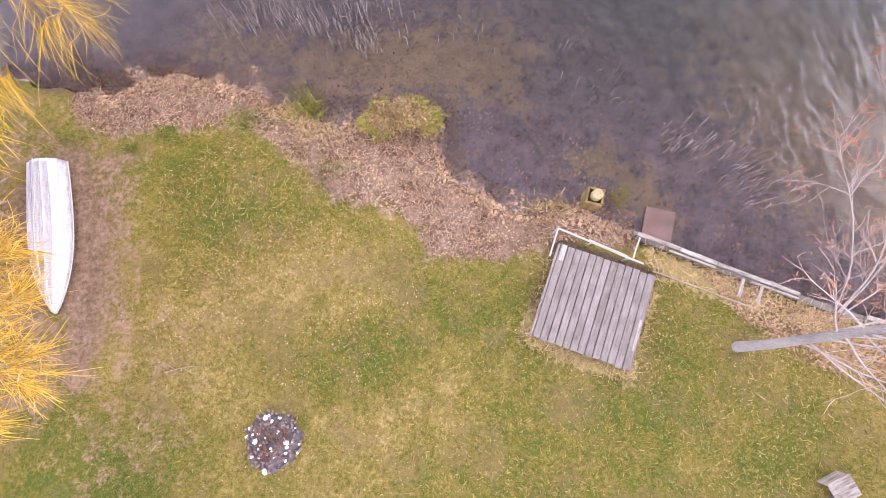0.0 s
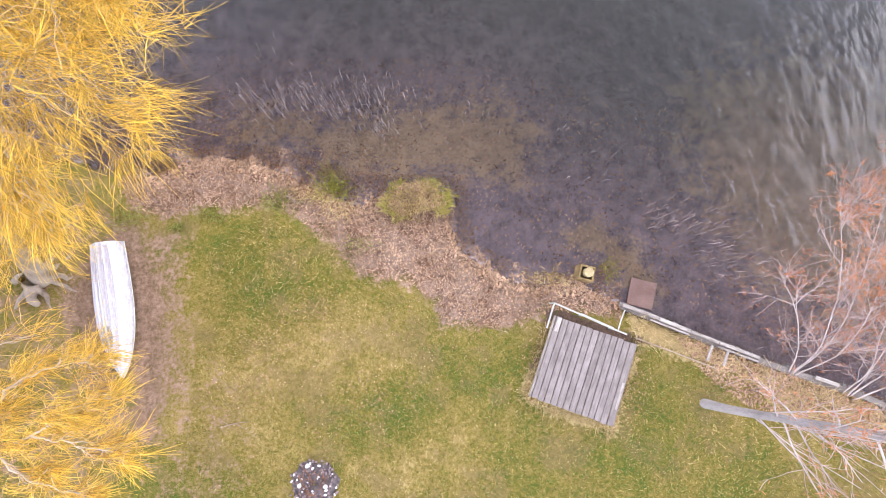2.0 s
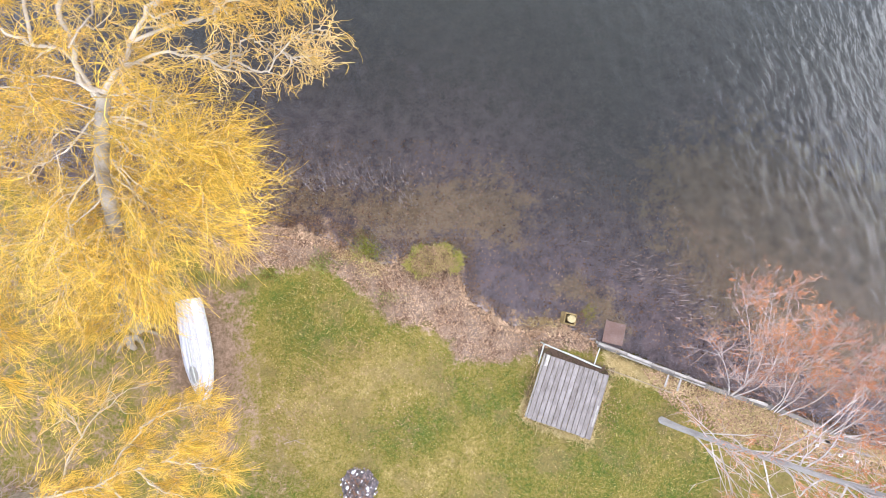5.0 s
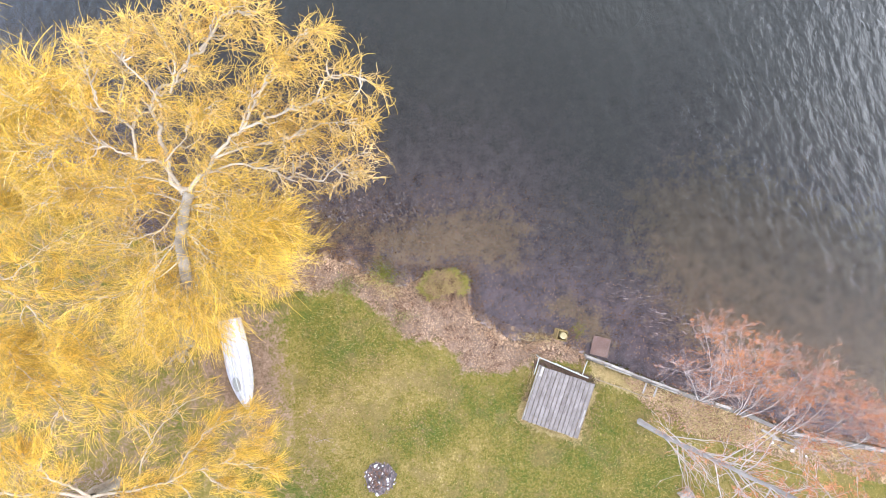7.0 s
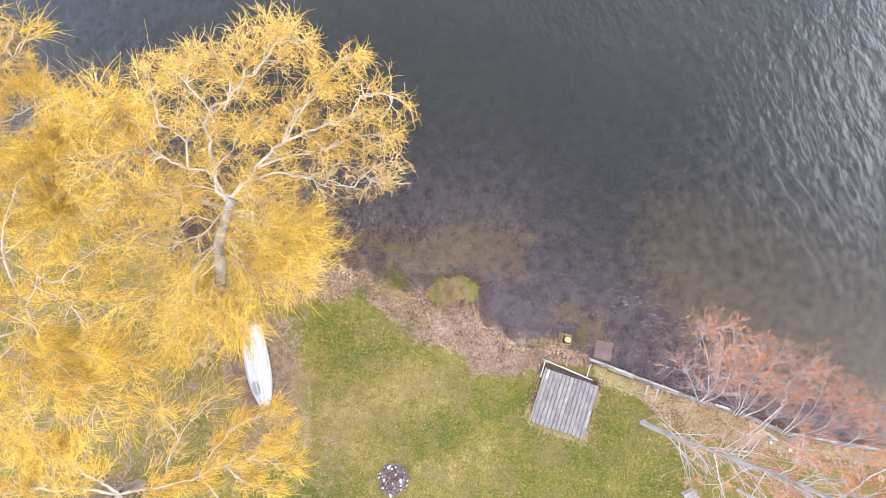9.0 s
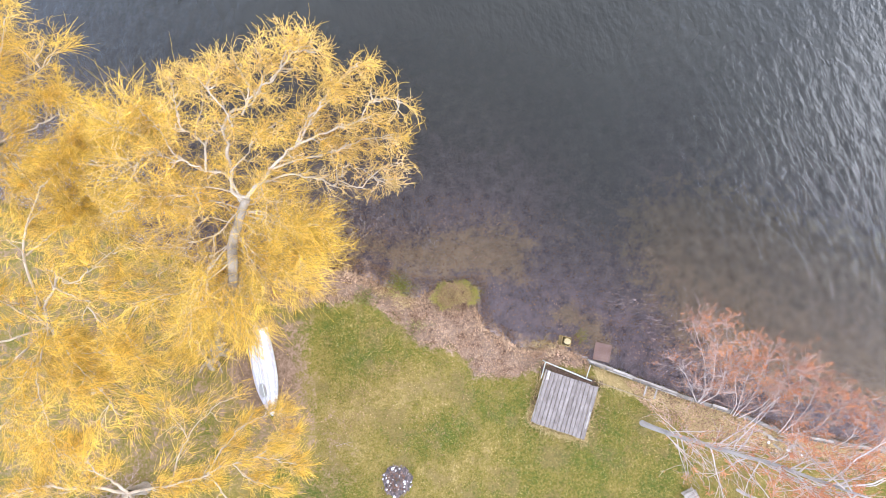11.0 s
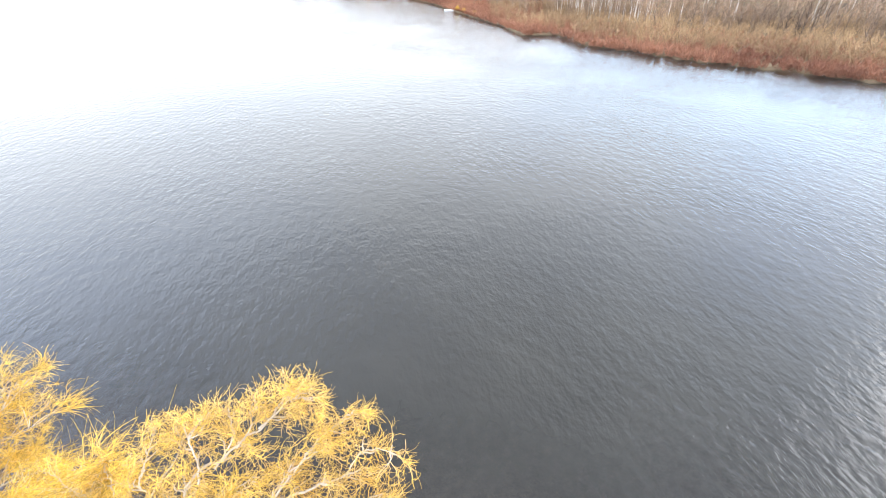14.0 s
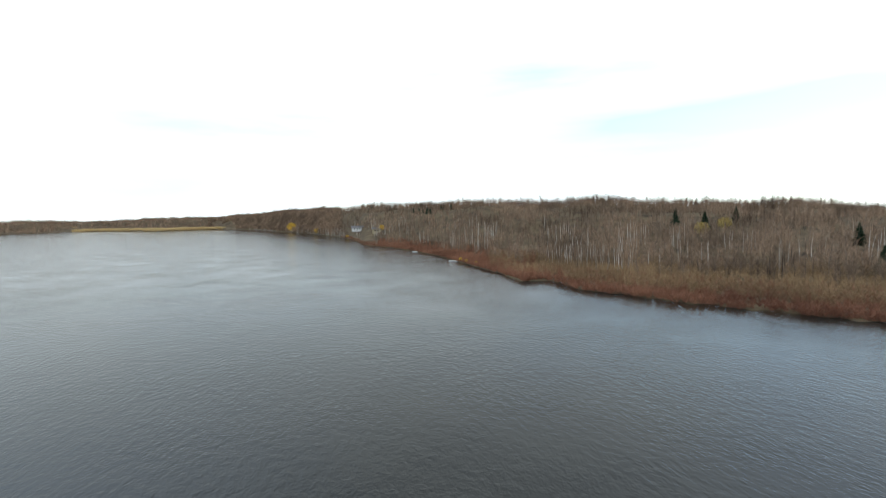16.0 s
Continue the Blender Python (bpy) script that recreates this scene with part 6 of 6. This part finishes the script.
far_wood("far_brush", az, dp, r_f.uniform(0.8, 2.2, len(az)), 17, 0.055, M_SHRUB, None, "red-brown leafless brush along the far waterline", seed=64, top=0.05, crown=0.5)
az, dp = clearing(*spread(4200, -9, 12, 0.5, 80, 1.0))
far_wood("far_brush", az, dp, r_f.uniform(0.8, 2.4, len(az)), 16, 0.07, M_SHRUB, None, "low rust-brown brush covering the far point", seed=68, top=0.05, crown=0.5)
az, dp = spread(3600, 6, 52, 10, 75, 1.0)
far_wood("far_thicket", az, dp, r_f.uniform(1.6, 4.4, len(az)), 20, 0.05, M_TAN, None, "tan leafless thicket behind the waterline brush", seed=65, top=0.1, crown=0.35)
az, dp = spread(16000, -40, -25.5, 0, 400, 1.3)
bx, by = polar(az, shore_r(az) + dp)
tufts = waves(bx, by, 160, 35) + 0.4 * waves(bx, by, 45, 36) > -0.15
az, dp = az[tufts], dp[tufts]
far_wood("far_reed_bed", az, dp, r_f.uniform(2.5, 4.5, len(az)), 9, 0.5, M_SEDGE, None, "golden reed bed on the farthest shore", seed=66, top=0.0, crown=0.9)


def fir(az, d, tall, label):
    x, y = polar(az, shore_r(az) + d)
    z = float(hill(np.array([x]), np.array([y]), np.array([float(d)]))[0])
    r = np.random.default_rng(int(tall * 100))
    tr = thing("fir_tree", (x, y, z), label, "tree", "firs on the far hill")
    mesh_part("trunk", pipe([(0, 0, -0.5), (0, 0, tall * 0.5), (0, 0, tall)], 0.12, 6), M_FARTREE, tr)
    n = 420
    s = r.uniform(0.12, 1, n) ** 0.8
    a = r.uniform(0, 6.283, n)
    reach = tall * 0.33 * (1.04 - s) * r.uniform(0.7, 1.15, n)
    p0 = np.stack([np.zeros(n), np.zeros(n), s * tall], 1)
    p1 = p0 + np.stack([np.cos(a) * reach, np.sin(a) * reach, -reach * 0.25], 1)
    mesh_part("needles", strips(p0, p1, 0.22, 0.1), M_FIR, tr, "dark green needles", kind="stuff")
    return tr


def far_willow(az, d, tall, label, whips=M_TWIG):
    x, y = polar(az, shore_r(az) + d)
    z = float(hill(np.array([x]), np.array([y]), np.array([float(d)]))[0])
    r = np.random.default_rng(int(tall * 77 + d))
    tr = thing("far_willow", (x, y, z), label, "tree", "yellow trees on the far shore")
    mesh_part("trunk", pipe([(0, 0, -0.5), (0.2, 0, tall * 0.3), (0.1, 0.1, tall * 0.6)], tall * 0.03, 6), M_WILLOW, tr)
    n = 700
    q = unit(r.normal(size=(n, 3))) * r.uniform(0.3, 1, (n, 1)) * np.array([0.42, 0.42, 0.36]) * tall + np.array([0, 0, tall * 0.6])
    mesh_part("crown", strips(q, q + np.stack([r.normal(size=n) * 0.05, r.normal(size=n) * 0.05, -r.uniform(0.1, 0.22, n)], 1) * tall, 0.012 * tall, 0.004 * tall), whips, tr, "yellow leafless whips", kind="stuff")
    return tr


fir(27.8, 170, 13, "dark fir standing above the leafless woods")
fir(30.7, 165, 12, "dark fir standing above the leafless woods")
fir(33.6, 190, 10, "dark fir standing above the leafless woods")
fir(43.4, 120, 11, "dark fir standing above the leafless woods")
r_p = np.random.default_rng(71)
for k in range(24):
    fir(r_p.uniform(-9.5, 1.5), r_p.uniform(200, 300), r_p.uniform(6, 9), "dark pine on the ridge of the far hill")
fir(45.3, 60, 12, "dark fir standing above the leafless woods")
far_willow(-18.9, 12, 22, "round yellow willow on the far shore")
far_willow(30.4, 150, 9, "dull yellow tree among the leafless woods", M_DULL)
far_willow(32.6, 165, 9, "dull yellow tree among the leafless woods", M_DULL)
far_willow(-15.9, 20, 11, "yellow willow on the far shore near the house")
far_willow(-12.2, 8, 4.5, "small yellow shrub at the far waterline")
far_willow(-7.9, 118, 8, "yellow willow beside the far white house")
far_willow(2.3, 4, 2.6, "small yellow shrub at the far waterline")
far_willow(3.0, 3, 2.2, "small yellow shrub at the far waterline")
far_willow(4.3, 6, 2.0, "small yellow shrub at the far waterline")


def far_log(az, out, length, turn):
    """A bleached log lying in the edge of the far water."""
    x, y = polar(az, shore_r(az) - out)
    lg = thing("driftwood_log", (x, y, WATER), "bleached driftwood log at the far waterline", "log", "logs at the far waterline", turn)
    h = length / 2
    mesh_part("stem", tubes(spline([(-h, 0, 0.12), (0, 0.1, 0.2), (h, 0, 0.14)], 8)[None], np.linspace(0.32, 0.2, 8)[None], 8), M_WALL, lg, smooth=True)
    mesh_part("snag", tubes(spline([(h * 0.3, 0, 0.2), (h * 0.5, 0.3, 0.6), (h * 0.6, 0.5, 0.9)], 6)[None], np.linspace(0.12, 0.04, 6)[None], 6), M_WALL, lg)
    return lg


far_log(1.4, 1.5, 5.5, -12)
far_log(-3.6, 1.0, 4.0, 8)


def house(az, r, size, walls, label, turn):
    """A long low house with a gable roof, eaves and a row of windows; size: length, depth, wall height."""
    x, y = polar(az, r)
    d = r - float(shore_r(az))
    z = float(hill(np.array([x]), np.array([y]), np.array([d]))[0])
    L, D, H = size
    hs = thing("house", (x, y, z), label, "house", "buildings on the far shore", rz=turn)
    part("wall", box_bm(L, D, H + 1.4, (0, 0, -1.4)), walls, hs)
    bm = bmesh.new()
    e = 0.6
    pts = [(-L / 2 - e, -D / 2 - e, H), (L / 2 + e, -D / 2 - e, H), (L / 2 + e, D / 2 + e, H), (-L / 2 - e, D / 2 + e, H), (-L / 2 - e, 0, H + D * 0.3), (L / 2 + e, 0, H + D * 0.3)]
    vs = [bm.verts.new(p) for p in pts]
    for f in ((0, 1, 5, 4), (2, 3, 4, 5), (0, 4, 3), (1, 2, 5), (3, 2, 1, 0)):
        bm.faces.new([vs[i] for i in f])
    part("roof", bm, M_ROOF, hs)
    n = int(L / 3.2)
    for i in range(n):
        part("window", box_bm(1.3, 0.12, 1.4, ((i - (n - 1) / 2) * 3.0, -D / 2 - 0.02, 1.0)), M_GLASS, hs)
    return hs


house(-10.5, 545, (22, 8, 3.2), M_WALL, "long white house with a grey roof on the far shore", 12)
house(-8.5, 478, (9, 7, 3.0), M_TANWALL, "small tan outbuilding beside the far white house", 4)
